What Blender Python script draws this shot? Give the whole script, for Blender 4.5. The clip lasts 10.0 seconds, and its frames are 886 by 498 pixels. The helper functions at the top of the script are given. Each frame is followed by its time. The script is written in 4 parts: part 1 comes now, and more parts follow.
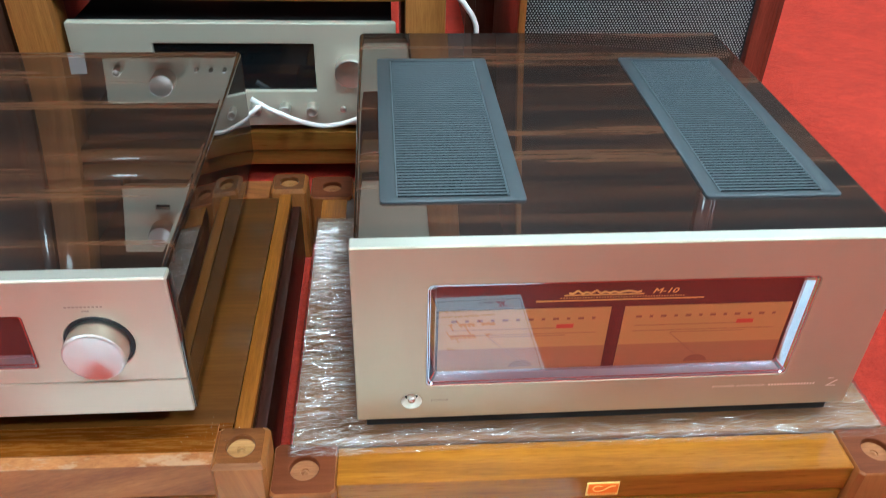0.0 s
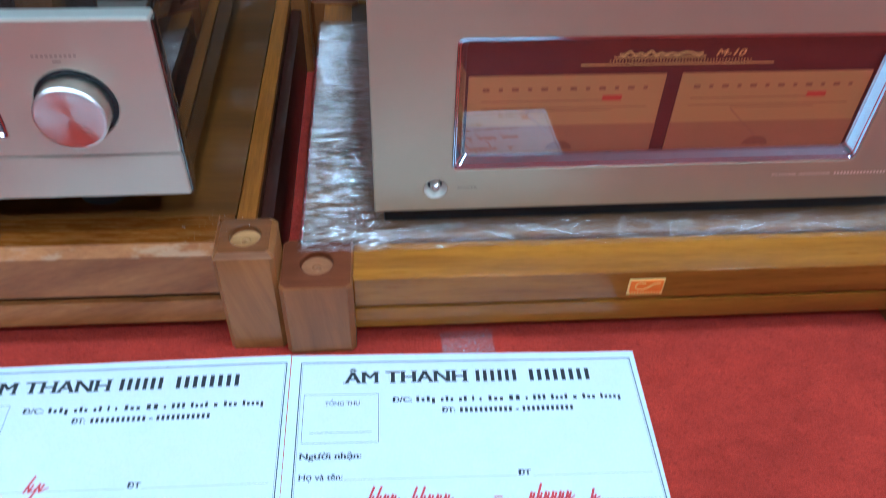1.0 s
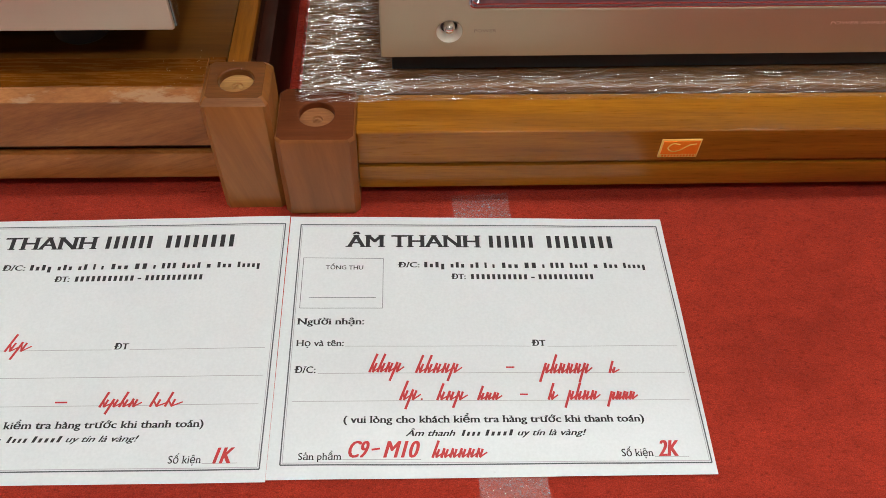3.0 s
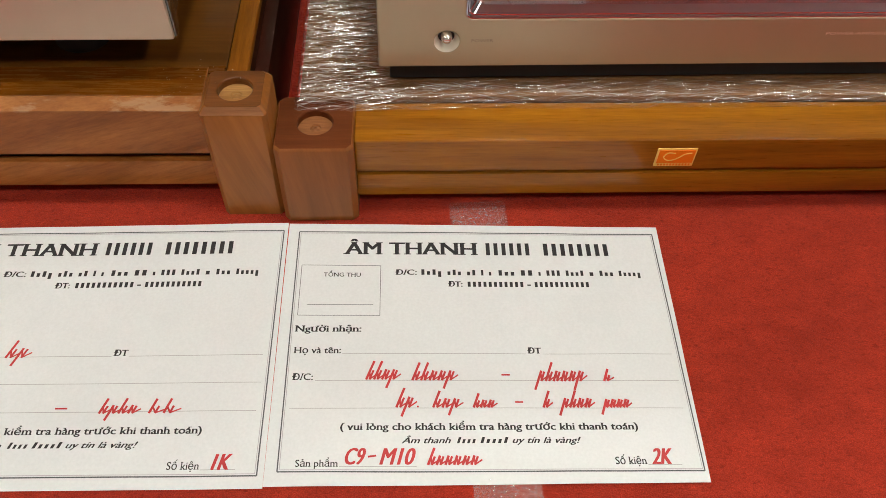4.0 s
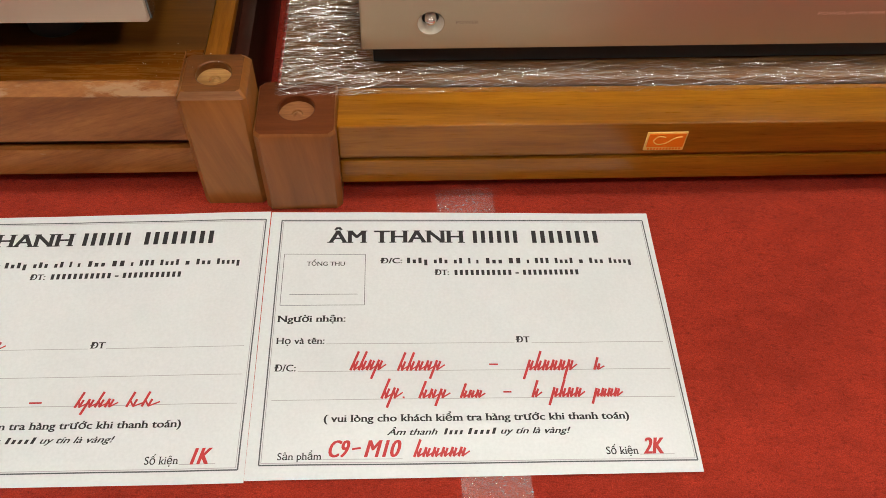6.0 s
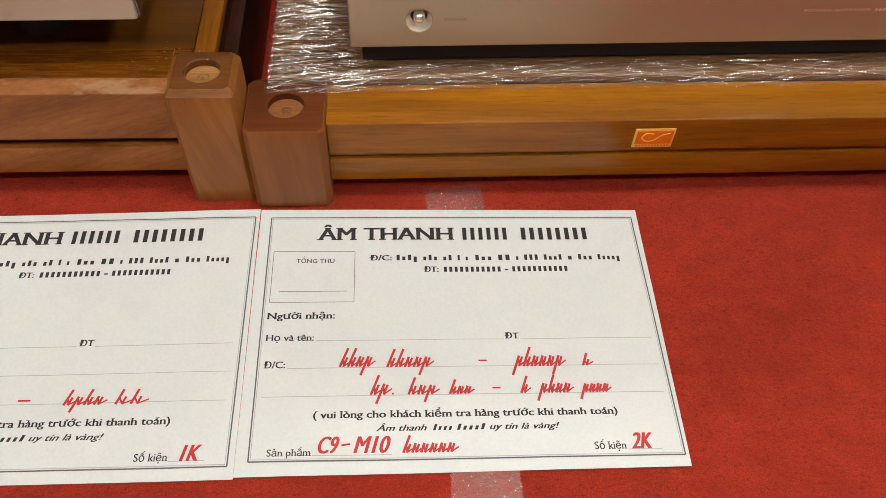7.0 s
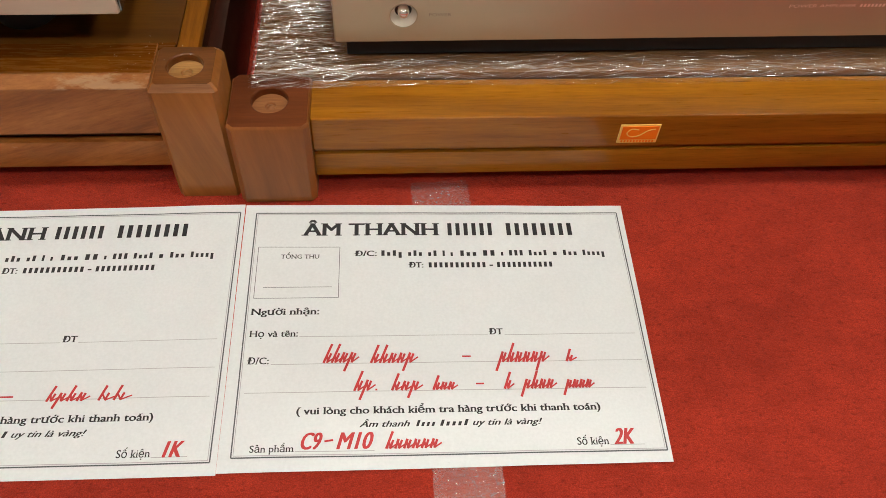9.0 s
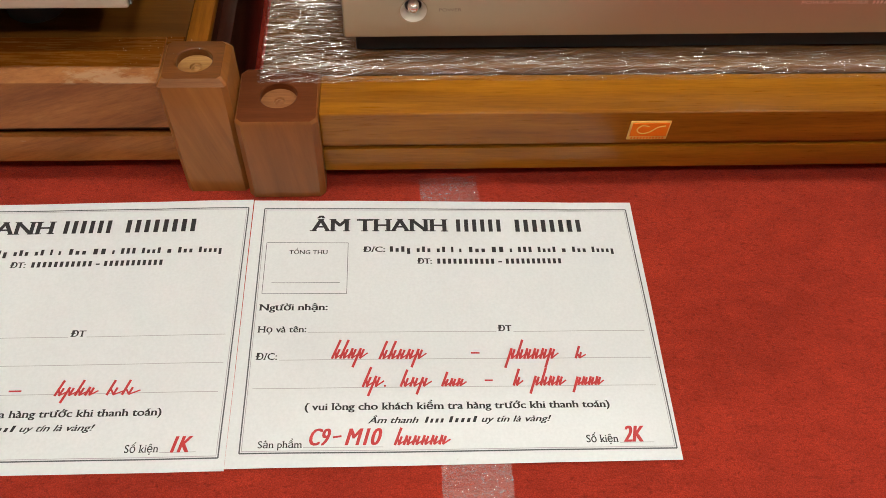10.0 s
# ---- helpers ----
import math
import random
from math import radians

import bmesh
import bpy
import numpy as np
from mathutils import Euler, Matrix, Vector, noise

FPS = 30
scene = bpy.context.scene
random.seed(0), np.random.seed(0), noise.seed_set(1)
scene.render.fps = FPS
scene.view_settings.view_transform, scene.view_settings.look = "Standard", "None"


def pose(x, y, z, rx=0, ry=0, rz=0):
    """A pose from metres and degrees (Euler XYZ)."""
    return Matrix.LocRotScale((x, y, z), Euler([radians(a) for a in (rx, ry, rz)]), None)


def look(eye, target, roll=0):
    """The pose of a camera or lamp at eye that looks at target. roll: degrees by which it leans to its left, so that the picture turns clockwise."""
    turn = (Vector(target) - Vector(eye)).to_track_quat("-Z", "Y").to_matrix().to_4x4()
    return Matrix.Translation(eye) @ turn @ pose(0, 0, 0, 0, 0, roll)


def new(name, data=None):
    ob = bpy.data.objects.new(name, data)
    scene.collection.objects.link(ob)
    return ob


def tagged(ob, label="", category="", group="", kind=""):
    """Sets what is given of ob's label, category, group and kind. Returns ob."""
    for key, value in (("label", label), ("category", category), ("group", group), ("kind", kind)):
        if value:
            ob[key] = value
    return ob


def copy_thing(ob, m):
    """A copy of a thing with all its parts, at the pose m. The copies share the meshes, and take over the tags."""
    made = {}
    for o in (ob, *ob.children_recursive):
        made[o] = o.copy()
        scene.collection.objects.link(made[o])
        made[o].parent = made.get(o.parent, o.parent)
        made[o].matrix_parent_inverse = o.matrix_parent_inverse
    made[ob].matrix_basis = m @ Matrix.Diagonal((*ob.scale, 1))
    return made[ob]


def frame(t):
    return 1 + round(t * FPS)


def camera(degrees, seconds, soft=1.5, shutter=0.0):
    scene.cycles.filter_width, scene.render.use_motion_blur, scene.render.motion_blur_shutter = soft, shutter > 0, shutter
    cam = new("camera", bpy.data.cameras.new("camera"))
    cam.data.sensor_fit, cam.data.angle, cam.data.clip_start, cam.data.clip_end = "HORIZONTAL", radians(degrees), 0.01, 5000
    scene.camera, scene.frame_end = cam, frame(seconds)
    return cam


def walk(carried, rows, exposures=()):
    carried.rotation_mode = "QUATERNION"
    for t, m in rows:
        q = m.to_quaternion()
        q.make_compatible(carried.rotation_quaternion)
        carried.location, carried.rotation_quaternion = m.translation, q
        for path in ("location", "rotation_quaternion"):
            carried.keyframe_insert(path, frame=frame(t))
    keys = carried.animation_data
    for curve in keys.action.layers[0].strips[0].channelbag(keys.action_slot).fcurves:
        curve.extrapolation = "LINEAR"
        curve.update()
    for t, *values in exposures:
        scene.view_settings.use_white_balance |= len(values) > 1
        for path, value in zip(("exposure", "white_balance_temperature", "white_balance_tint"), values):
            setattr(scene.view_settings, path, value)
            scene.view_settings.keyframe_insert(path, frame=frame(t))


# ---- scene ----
cam = camera(58.8, 10.0, 0.8, 0.4)
PATH = [
    (0, (0.112, -0.436, 0.664), (0.239, 1.178, -0.51), 1.9),
    (0.3, (0.1043, -0.4323, 0.6377), (0.2416, 1.1441, -0.5832), 2.06),
    (0.5, (0.096, -0.428, 0.609), (0.244, 1.107, -0.664), 2.2),
    (0.7, (0.0932, -0.435, 0.5712), (0.2328, 1.0802, -0.728), 2.0),
    (1, (0.089, -0.431, 0.534), (0.224, 1.012, -0.845), 2.3),
    (1.2, (0.0904, -0.4312, 0.5138), (0.2208, 0.9698, -0.909), 2.44),
    (1.5, (0.091, -0.429, 0.487), (0.213, 0.921, -0.984), 2.4),
    (2, (0.089, -0.423, 0.472), (0.204, 0.856, -1.061), 2.7),
    (2.5, (0.091, -0.413, 0.473), (0.195, 0.829, -1.091), 2.8),
    (4, (0.097, -0.407, 0.486), (0.188, 0.823, -1.088), 2.8),
    (4.5, (0.098, -0.404, 0.477), (0.193, 0.827, -1.097), 2.9),
    (5, (0.098, -0.404, 0.473), (0.198, 0.822, -1.105), 3.0),
    (5.5, (0.1, -0.403, 0.472), (0.204, 0.819, -1.109), 3.0),
    (7, (0.106, -0.407, 0.471), (0.23, 0.815, -1.107), 3.4),
    (7.5, (0.108, -0.408, 0.474), (0.237, 0.811, -1.106), 3.6),
    (8, (0.11, -0.408, 0.475), (0.24, 0.809, -1.108), 3.7),
    (8.5, (0.11, -0.407, 0.476), (0.241, 0.804, -1.111), 3.7),
    (9, (0.114, -0.405, 0.473), (0.249, 0.8, -1.118), 3.9),
    (9.5, (0.111, -0.404, 0.47), (0.24, 0.8, -1.122), 3.7),
    (10, (0.11, -0.404, 0.471), (0.237, 0.795, -1.125), 3.9),
]
walk(cam, [(t, look(eye, target, roll)) for t, eye, target, roll in PATH],
     [(0.0, 0.34, 4550, -10), (0.5, 0.32, 4350, -10), (1.0, -0.24, 3850, -8), (1.5, -0.68, 3600, -9), (2.0, -0.80, 4200, -6), (2.5, -0.72, 5000, 0), (3.2, -0.68, 5900, 2), (4.0, -0.64, 6150, 3), (10.0, -0.64, 6150, 3)])

# ---- world and light ----
world = bpy.data.worlds.new("world")
scene.world = world
world.use_nodes = True
world.node_tree.nodes["Background"].inputs["Color"].default_value = (0.9, 0.95, 1.0, 1)
world.node_tree.nodes["Background"].inputs["Strength"].default_value = 0.03


# ---- materials ----
def mat_new(name, color=(0.8, 0.8, 0.8), rough=0.5, metal=0.0, coat=0.0, spec=0.5):
    m = bpy.data.materials.new(name)
    m.use_nodes = True
    b = m.node_tree.nodes["Principled BSDF"]
    b.inputs["Base Color"].default_value = (*color, 1)
    b.inputs["Roughness"].default_value = rough
    b.inputs["Metallic"].default_value = metal
    b.inputs["Coat Weight"].default_value = coat
    b.inputs["Coat Roughness"].default_value = 0.06
    b.inputs["Specular IOR Level"].default_value = spec
    return m, m.node_tree, b


def tex_noise(nt, scale, detail=4.0, stretch=(1, 1, 1), rough=0.55, distort=0.0, tilt=0.0):
    tc = nt.nodes.new("ShaderNodeTexCoord")
    mp = nt.nodes.new("ShaderNodeMapping")
    mp.inputs["Scale"].default_value = stretch
    src = tc.outputs["Object"]
    if tilt:
        rot = nt.nodes.new("ShaderNodeMapping")
        rot.inputs["Rotation"].default_value = (0.0, tilt, tilt * 0.4)
        nt.links.new(src, rot.inputs["Vector"])
        src = rot.outputs["Vector"]
    n = nt.nodes.new("ShaderNodeTexNoise")
    n.inputs["Scale"].default_value = scale
    n.inputs["Detail"].default_value = detail
    n.inputs["Roughness"].default_value = rough
    n.inputs["Distortion"].default_value = distort
    nt.links.new(src, mp.inputs["Vector"])
    nt.links.new(mp.outputs["Vector"], n.inputs["Vector"])
    return n


def ramp(nt, fac, stops):
    r = nt.nodes.new("ShaderNodeValToRGB")
    e = r.color_ramp.elements
    while len(e) < len(stops):
        e.new(0.5)
    for el, (p, c) in zip(e, stops):
        el.position, el.color = p, (*c, 1)
    nt.links.new(fac, r.inputs["Fac"])
    return r.outputs["Color"]


def mix_color(nt, a, b, fac, mode="MIX"):
    m = nt.nodes.new("ShaderNodeMix")
    m.data_type, m.blend_type = "RGBA", mode
    for sock, val in ((m.inputs["Factor"], fac), (m.inputs["A"], a), (m.inputs["B"], b)):
        if isinstance(val, bpy.types.NodeSocket):
            nt.links.new(val, sock)
        else:
            sock.default_value = val if isinstance(val, float) else (*val, 1)
    return m.outputs["Result"]


def bump(nt, bsdf, height, strength=0.3, distance=0.001):
    b = nt.nodes.new("ShaderNodeBump")
    b.inputs["Strength"].default_value = strength
    b.inputs["Distance"].default_value = distance
    nt.links.new(height, b.inputs["Height"])
    nt.links.new(b.outputs["Normal"], bsdf.inputs["Normal"])


def value_range(nt, fac, lo, hi):
    r = nt.nodes.new("ShaderNodeMapRange")
    r.inputs["To Min"].default_value, r.inputs["To Max"].default_value = lo, hi
    nt.links.new(fac, r.inputs["Value"])
    return r.outputs["Result"]


GRAIN = {"x": (0.07, 1, 1), "y": (1, 0.07, 1), "z": (1, 1, 0.07)}


def wood(name, dark, light, axis="x", rough=0.4, coat=0.3, scale=60, wear=0.0, tilt=0.0, spec=0.22, bare=0.64, pore=0.55):
    m, nt, b = mat_new(name, light, rough, 0, coat, spec)
    big = tex_noise(nt, scale * 0.35, 3, GRAIN[axis], 0.6, 0.8, tilt)
    fine = tex_noise(nt, scale * 9, 4, GRAIN[axis], 0.7, 0.0, tilt)
    mid = tex_noise(nt, scale * 2.2, 4, GRAIN[axis], 0.65, 0.5, tilt)
    col = ramp(nt, big.outputs["Fac"], [(0.32, dark), (0.68, light)])
    pores = ramp(nt, fine.outputs["Fac"], [(0.35, (0.62, 0.55, 0.48)), (0.6, (1, 1, 1))])
    col = mix_color(nt, col, pores, pore, "MULTIPLY")
    col = mix_color(nt, col, ramp(nt, mid.outputs["Fac"], [(0.38, (0.66, 0.60, 0.55)), (0.58, (1, 1, 1))]), 0.38, "MULTIPLY")
    if wear:
        scuff = tex_noise(nt, 45, 6, (0.5, 1.4, 1.4), 0.7)
        spots = ramp(nt, scuff.outputs["Fac"], [(bare, (0, 0, 0)), (bare + 0.08, (wear, wear, wear))])
        col = mix_color(nt, col, (0.46, 0.29, 0.16), spots)
    nt.links.new(col, b.inputs["Base Color"])
    nt.links.new(value_range(nt, fine.outputs["Fac"], rough - 0.1, rough + 0.12), b.inputs["Roughness"])
    bump(nt, b, fine.outputs["Fac"], 0.12, 0.0006)
    return m


def brushed(name, color, rough=0.32, axis="x", metal=1.0):
    m, nt, b = mat_new(name, color, rough, metal)
    n = tex_noise(nt, 900, 3, {"x": (0.03, 1, 1), "z": (1, 1, 0.03)}[axis], 0.6)
    soft = tex_noise(nt, 9, 3)
    nt.links.new(value_range(nt, n.outputs["Fac"], rough - 0.06, rough + 0.08), b.inputs["Roughness"])
    nt.links.new(mix_color(nt, color, ramp(nt, soft.outputs["Fac"], [(0.3, (0.93, 0.93, 0.93)), (0.7, (1, 1, 1))]), 1.0, "MULTIPLY"), b.inputs["Base Color"])
    bump(nt, b, n.outputs["Fac"], 0.05, 0.0002)
    return m


def carpet_material():
    m, nt, b = mat_new("red_carpet", (0.42, 0.03, 0.022), 0.95, 0, 0, 0.2)
    fibre = tex_noise(nt, 1100, 3, (1, 1, 1), 0.75)
    tuft = tex_noise(nt, 300, 3, (1, 1.5, 1), 0.6, 0.6)
    patch = tex_noise(nt, 9, 5, (1, 1, 1), 0.65)
    trod = tex_noise(nt, 38, 4, (1, 1.6, 1), 0.7, 0.5)
    col = ramp(nt, fibre.outputs["Fac"], [(0.3, (0.38, 0.022, 0.009)), (0.7, (0.86, 0.072, 0.030))])
    col = mix_color(nt, col, ramp(nt, tuft.outputs["Fac"], [(0.30, (0.55, 0.46, 0.46)), (0.45, (0.95, 0.95, 0.95)), (0.62, (1.0, 1.0, 1.0)), (0.74, (1.2, 1.5, 1.5))]), 0.8, "MULTIPLY")
    col = mix_color(nt, col, ramp(nt, patch.outputs["Fac"], [(0.3, (0.74, 0.70, 0.70)), (0.7, (1.05, 1.08, 1.08))]), 0.8, "MULTIPLY")
    col = mix_color(nt, col, ramp(nt, trod.outputs["Fac"], [(0.34, (0.80, 0.76, 0.76)), (0.66, (1.06, 1.10, 1.10))]), 0.8, "MULTIPLY")
    nt.links.new(col, b.inputs["Base Color"])
    b.inputs["Sheen Weight"].default_value = 0.06
    b.inputs["Sheen Roughness"].default_value = 0.5
    b.inputs["Sheen Tint"].default_value = (1.0, 0.45, 0.42, 1)
    mx = nt.nodes.new("ShaderNodeMath")
    mx.operation = "ADD"
    nt.links.new(fibre.outputs["Fac"], mx.inputs[0])
    nt.links.new(tuft.outputs["Fac"], mx.inputs[1])
    bump(nt, b, mx.outputs["Value"], 0.9, 0.0034)
    return m


def ebony(name="striped_ebony_veneer"):
    m, nt, b = mat_new(name, (0.03, 0.02, 0.015), 0.35, 0, 1.0, 0.1)
    b.inputs["Coat Roughness"].default_value = 0.012
    b.inputs["Coat IOR"].default_value = 2.0
    band = tex_noise(nt, 34, 3, (0.05, 1, 1), 0.6, 0.35)
    fine = tex_noise(nt, 260, 3, (0.03, 1, 1), 0.6)
    col = ramp(nt, band.outputs["Fac"], [(0.30, (0.008, 0.006, 0.006)), (0.46, (0.018, 0.010, 0.007)), (0.56, (0.045, 0.019, 0.010)), (0.66, (0.092, 0.042, 0.019)), (0.76, (0.028, 0.013, 0.008))])
    col = mix_color(nt, col, ramp(nt, fine.outputs["Fac"], [(0.35, (0.5, 0.48, 0.46)), (0.65, (1, 1, 1))]), 0.7, "MULTIPLY")
    nt.links.new(col, b.inputs["Base Color"])
    return m


def paper_material():
    m, nt, b = mat_new("white_paper", (0.80, 0.80, 0.79), 0.75, 0, 0, 0.3)
    f = tex_noise(nt, 500, 4)
    s = tex_noise(nt, 14, 3)
    col = ramp(nt, f.outputs["Fac"], [(0.3, (0.69, 0.715, 0.725)), (0.7, (0.74, 0.765, 0.775))])
    col = mix_color(nt, col, ramp(nt, s.outputs["Fac"], [(0.3, (0.96, 0.96, 0.965)), (0.7, (1, 1, 1))]), 1.0, "MULTIPLY")
    nt.links.new(col, b.inputs["Base Color"])
    bump(nt, b, s.outputs["Fac"], 0.15, 0.002)
    return m


def thin_gloss(nt, base, normal=None):
    """How much a thin clear sheet reflects, alike from both sides."""
    lw = nt.nodes.new("ShaderNodeLayerWeight")
    lw.inputs["Blend"].default_value = 0.5
    if normal is not None:
        nt.links.new(normal, lw.inputs["Normal"])
    pw, ml = nt.nodes.new("ShaderNodeMath"), nt.nodes.new("ShaderNodeMath")
    pw.operation, pw.inputs[1].default_value = "POWER", 4.0
    ml.operation, ml.use_clamp = "MULTIPLY_ADD", True
    ml.inputs[1].default_value, ml.inputs[2].default_value = 1.0 - base, base
    nt.links.new(lw.outputs["Facing"], pw.inputs[0])
    nt.links.new(pw.outputs["Value"], ml.inputs[0])
    return ml.outputs["Value"]


def film_material(name, rough=0.07, lines=0.6, scale=95, along=0.10, gloss=1.0, veil=0.0):
    """Thin clear plastic: a Fresnel gloss, and creases that scatter white."""
    m = bpy.data.materials.new(name)
    m.use_nodes = True
    nt = m.node_tree
    nt.nodes.remove(nt.nodes["Principled BSDF"])
    tr, gl, df, mix, mix2 = (nt.nodes.new(k) for k in ("ShaderNodeBsdfTransparent", "ShaderNodeBsdfGlossy", "ShaderNodeBsdfDiffuse", "ShaderNodeMixShader", "ShaderNodeMixShader"))
    tr.inputs["Color"].default_value = (0.97, 0.97, 0.97, 1)
    gl.inputs["Roughness"].default_value, gl.inputs["Color"].default_value = rough, (0.90, 0.87, 0.82, 1)
    df.inputs["Color"].default_value = (0.85, 0.86, 0.88, 1)
    n = tex_noise(nt, scale, 5, (0.3, 1.3, 1), 0.65, 0.6)
    bp = nt.nodes.new("ShaderNodeBump")
    bp.inputs["Strength"].default_value, bp.inputs["Distance"].default_value = 0.55, 0.004
    nt.links.new(n.outputs["Fac"], bp.inputs["Height"])
    nt.links.new(bp.outputs["Normal"], gl.inputs["Normal"])
    nt.links.new(thin_gloss(nt, 0.05 * gloss, bp.outputs["Normal"]), mix.inputs["Fac"])
    nt.links.new(tr.outputs[0], mix.inputs[1])
    nt.links.new(gl.outputs[0], mix.inputs[2])
    # creases: thin broken lines in two directions
    total = None
    for k, (sx, sy, sc) in enumerate(((along, 1.0, scale * 1.6), (along * 2.0, 1.0, scale * 1.0), (along * 0.7, 0.8, scale * 2.4))):
        c = tex_noise(nt, sc, 2, (sx, sy, 1), 0.5, 0.3)
        c.noise_dimensions = "4D"
        c.inputs["W"].default_value = 3.7 * k
        line = ramp(nt, c.outputs["Fac"], [(0.480, (0, 0, 0)), (0.5, (1, 1, 1)), (0.520, (0, 0, 0))])
        gap = tex_noise(nt, scale * 0.45, 3, (0.5, 1, 1), 0.6)
        gap.noise_dimensions = "4D"
        gap.inputs["W"].default_value = 11.0 + k
        line = mix_color(nt, line, ramp(nt, gap.outputs["Fac"], [(0.40, (0, 0, 0)), (0.58, (1, 1, 1))]), 1.0, "MULTIPLY")
        total = line if total is None else mix_color(nt, total, line, 1.0, "ADD")
    lo = nt.nodes.new("ShaderNodeMath")
    lo.operation, lo.use_clamp = "MULTIPLY_ADD", True
    lo.inputs[1].default_value, lo.inputs[2].default_value = lines, veil
    nt.links.new(total, lo.inputs[0])
    nt.links.new(lo.outputs["Value"], mix2.inputs["Fac"])
    nt.links.new(mix.outputs[0], mix2.inputs[1])
    nt.links.new(df.outputs[0], mix2.inputs[2])
    nt.links.new(mix2.outputs[0], nt.nodes["Material Output"].inputs["Surface"])
    return m


def glass_material():
    m = bpy.data.materials.new("clear_glass")
    m.use_nodes = True
    nt = m.node_tree
    nt.nodes.remove(nt.nodes["Principled BSDF"])
    tr, gl, mix = (nt.nodes.new(k) for k in ("ShaderNodeBsdfTransparent", "ShaderNodeBsdfGlossy", "ShaderNodeMixShader"))
    gl.inputs["Roughness"].default_value = 0.0
    nt.links.new(thin_gloss(nt, 0.18), mix.inputs["Fac"])
    nt.links.new(tr.outputs[0], mix.inputs[1])
    nt.links.new(gl.outputs[0], mix.inputs[2])
    nt.links.new(mix.outputs[0], nt.nodes["Material Output"].inputs["Surface"])
    return m


def plaster(name, color):
    m, nt, b = mat_new(name, color, 0.85)
    n = tex_noise(nt, 6, 5)
    nt.links.new(mix_color(nt, color, ramp(nt, n.outputs["Fac"], [(0.3, (0.92, 0.92, 0.92)), (0.7, (1, 1, 1))]), 1.0, "MULTIPLY"), b.inputs["Base Color"])
    return m


def glow(name, color, strength):
    m, nt, b = mat_new(name, color, 0.5)
    b.inputs["Emission Color"].default_value = (*color, 1)
    b.inputs["Emission Strength"].default_value = strength
    return m


CARPET = carpet_material()
PAPER = paper_material()
EBONY = ebony()
RAIL_WOOD = wood("honey_walnut_rail", (0.235, 0.080, 0.004), (0.43, 0.168, 0.009), "x", 0.30, 0.25)
RAIL_OLD = wood("scuffed_walnut_rail", (0.27, 0.090, 0.017), (0.48, 0.185, 0.044), "x", 0.42, 0.08, 60, 0.6, 0.3)
SIDE_WOOD = wood("honey_walnut_side", (0.23, 0.074, 0.004), (0.42, 0.155, 0.009), "y", 0.38, 0.12)
# walnut darkened to carry the shade of the side gap and rail grooves
SIDE_SHADE = wood("shaded_reddish_side_wood", (0.035, 0.010, 0.006), (0.075, 0.022, 0.012), "y", 0.4, 0.2)
LEG_WOOD = wood("brown_walnut_leg", (0.22, 0.074, 0.015), (0.31, 0.108, 0.024), "z", 0.40, 0.15, 45, 0.0, 0.12, 0.3, 0.64, 0.22)
LEG_OLD = wood("pale_walnut_leg", (0.25, 0.090, 0.016), (0.40, 0.152, 0.034), "z", 0.42, 0.15, 40, 0.15, 0.25, 0.3, 0.68, 0.3)
END_WOOD = wood("dark_end_grain", (0.115, 0.029, 0.007), (0.160, 0.042, 0.011), "x", 0.60, 0.0, 140, 0.0, 0.0, 0.15, 0.64, 0.3)
END_OLD = wood("brown_end_grain", (0.115, 0.037, 0.008), (0.20, 0.068, 0.015), "x", 0.35, 0.3, 140)
HOLE_WOOD = wood("bare_bored_wood", (0.25, 0.098, 0.030), (0.36, 0.150, 0.055), "x", 0.6, 0.0, 120)
HOLE_OLD = wood("pale_bored_wood", (0.33, 0.160, 0.045), (0.55, 0.300, 0.100), "x", 0.6, 0.0, 120)
PANEL_WOOD = wood("amber_walnut_panel", (0.075, 0.026, 0.003), (0.155, 0.056, 0.006), "x", 0.34, 0.3, 24)
CAP_WOOD = wood("dark_amber_rail_top", (0.13, 0.038, 0.003), (0.25, 0.082, 0.006), "x", 0.26, 0.5, 40)
BOARD_WOOD = wood("wrapped_brown_board", (0.15, 0.068, 0.024), (0.25, 0.122, 0.045), "x", 0.4, 0.2)
TOWER_RAIL = wood("dark_oiled_rail", (0.17, 0.080, 0.012), (0.31, 0.155, 0.028), "x", 0.30, 0.5)
POST_WOOD = wood("oak_coloured_post", (0.26, 0.108, 0.020), (0.45, 0.205, 0.048), "z", 0.42, 0.25)
MAHOGANY = wood("red_mahogany_trim", (0.10, 0.020, 0.012), (0.22, 0.05, 0.028), "z", 0.35, 0.4)
CABINET = wood("dark_brown_cabinet", (0.05, 0.028, 0.018), (0.11, 0.06, 0.035), "z", 0.3, 0.5)
GOLD = brushed("champagne_aluminium", (0.51, 0.46, 0.32), 0.43, metal=0.65)
GOLD_ROSE = brushed("rosy_champagne_aluminium", (0.64, 0.565, 0.43), 0.42, metal=0.62)
# lit copy of the panel metal, for the wall of the button recess
GOLD_RECESS = brushed("pale_lit_recess", (0.88, 0.85, 0.72), 0.4, metal=0.0)
GOLD_PALE = brushed("pale_gold_aluminium", (0.58, 0.56, 0.44), 0.45, metal=0.5)
GOLD_LIGHT = brushed("champagne_polished_edge", (0.46, 0.45, 0.375), 0.5, metal=0.6)
SILVER = brushed("silver_turned_metal", (0.74, 0.71, 0.66), 0.3)
TURNED = mat_new("radially_turned_metal", (0.76, 0.73, 0.68), 0.32, 1.0)[0]
tan = TURNED.node_tree.nodes.new("ShaderNodeTangent")
tan.direction_type, tan.axis = "RADIAL", "Y"
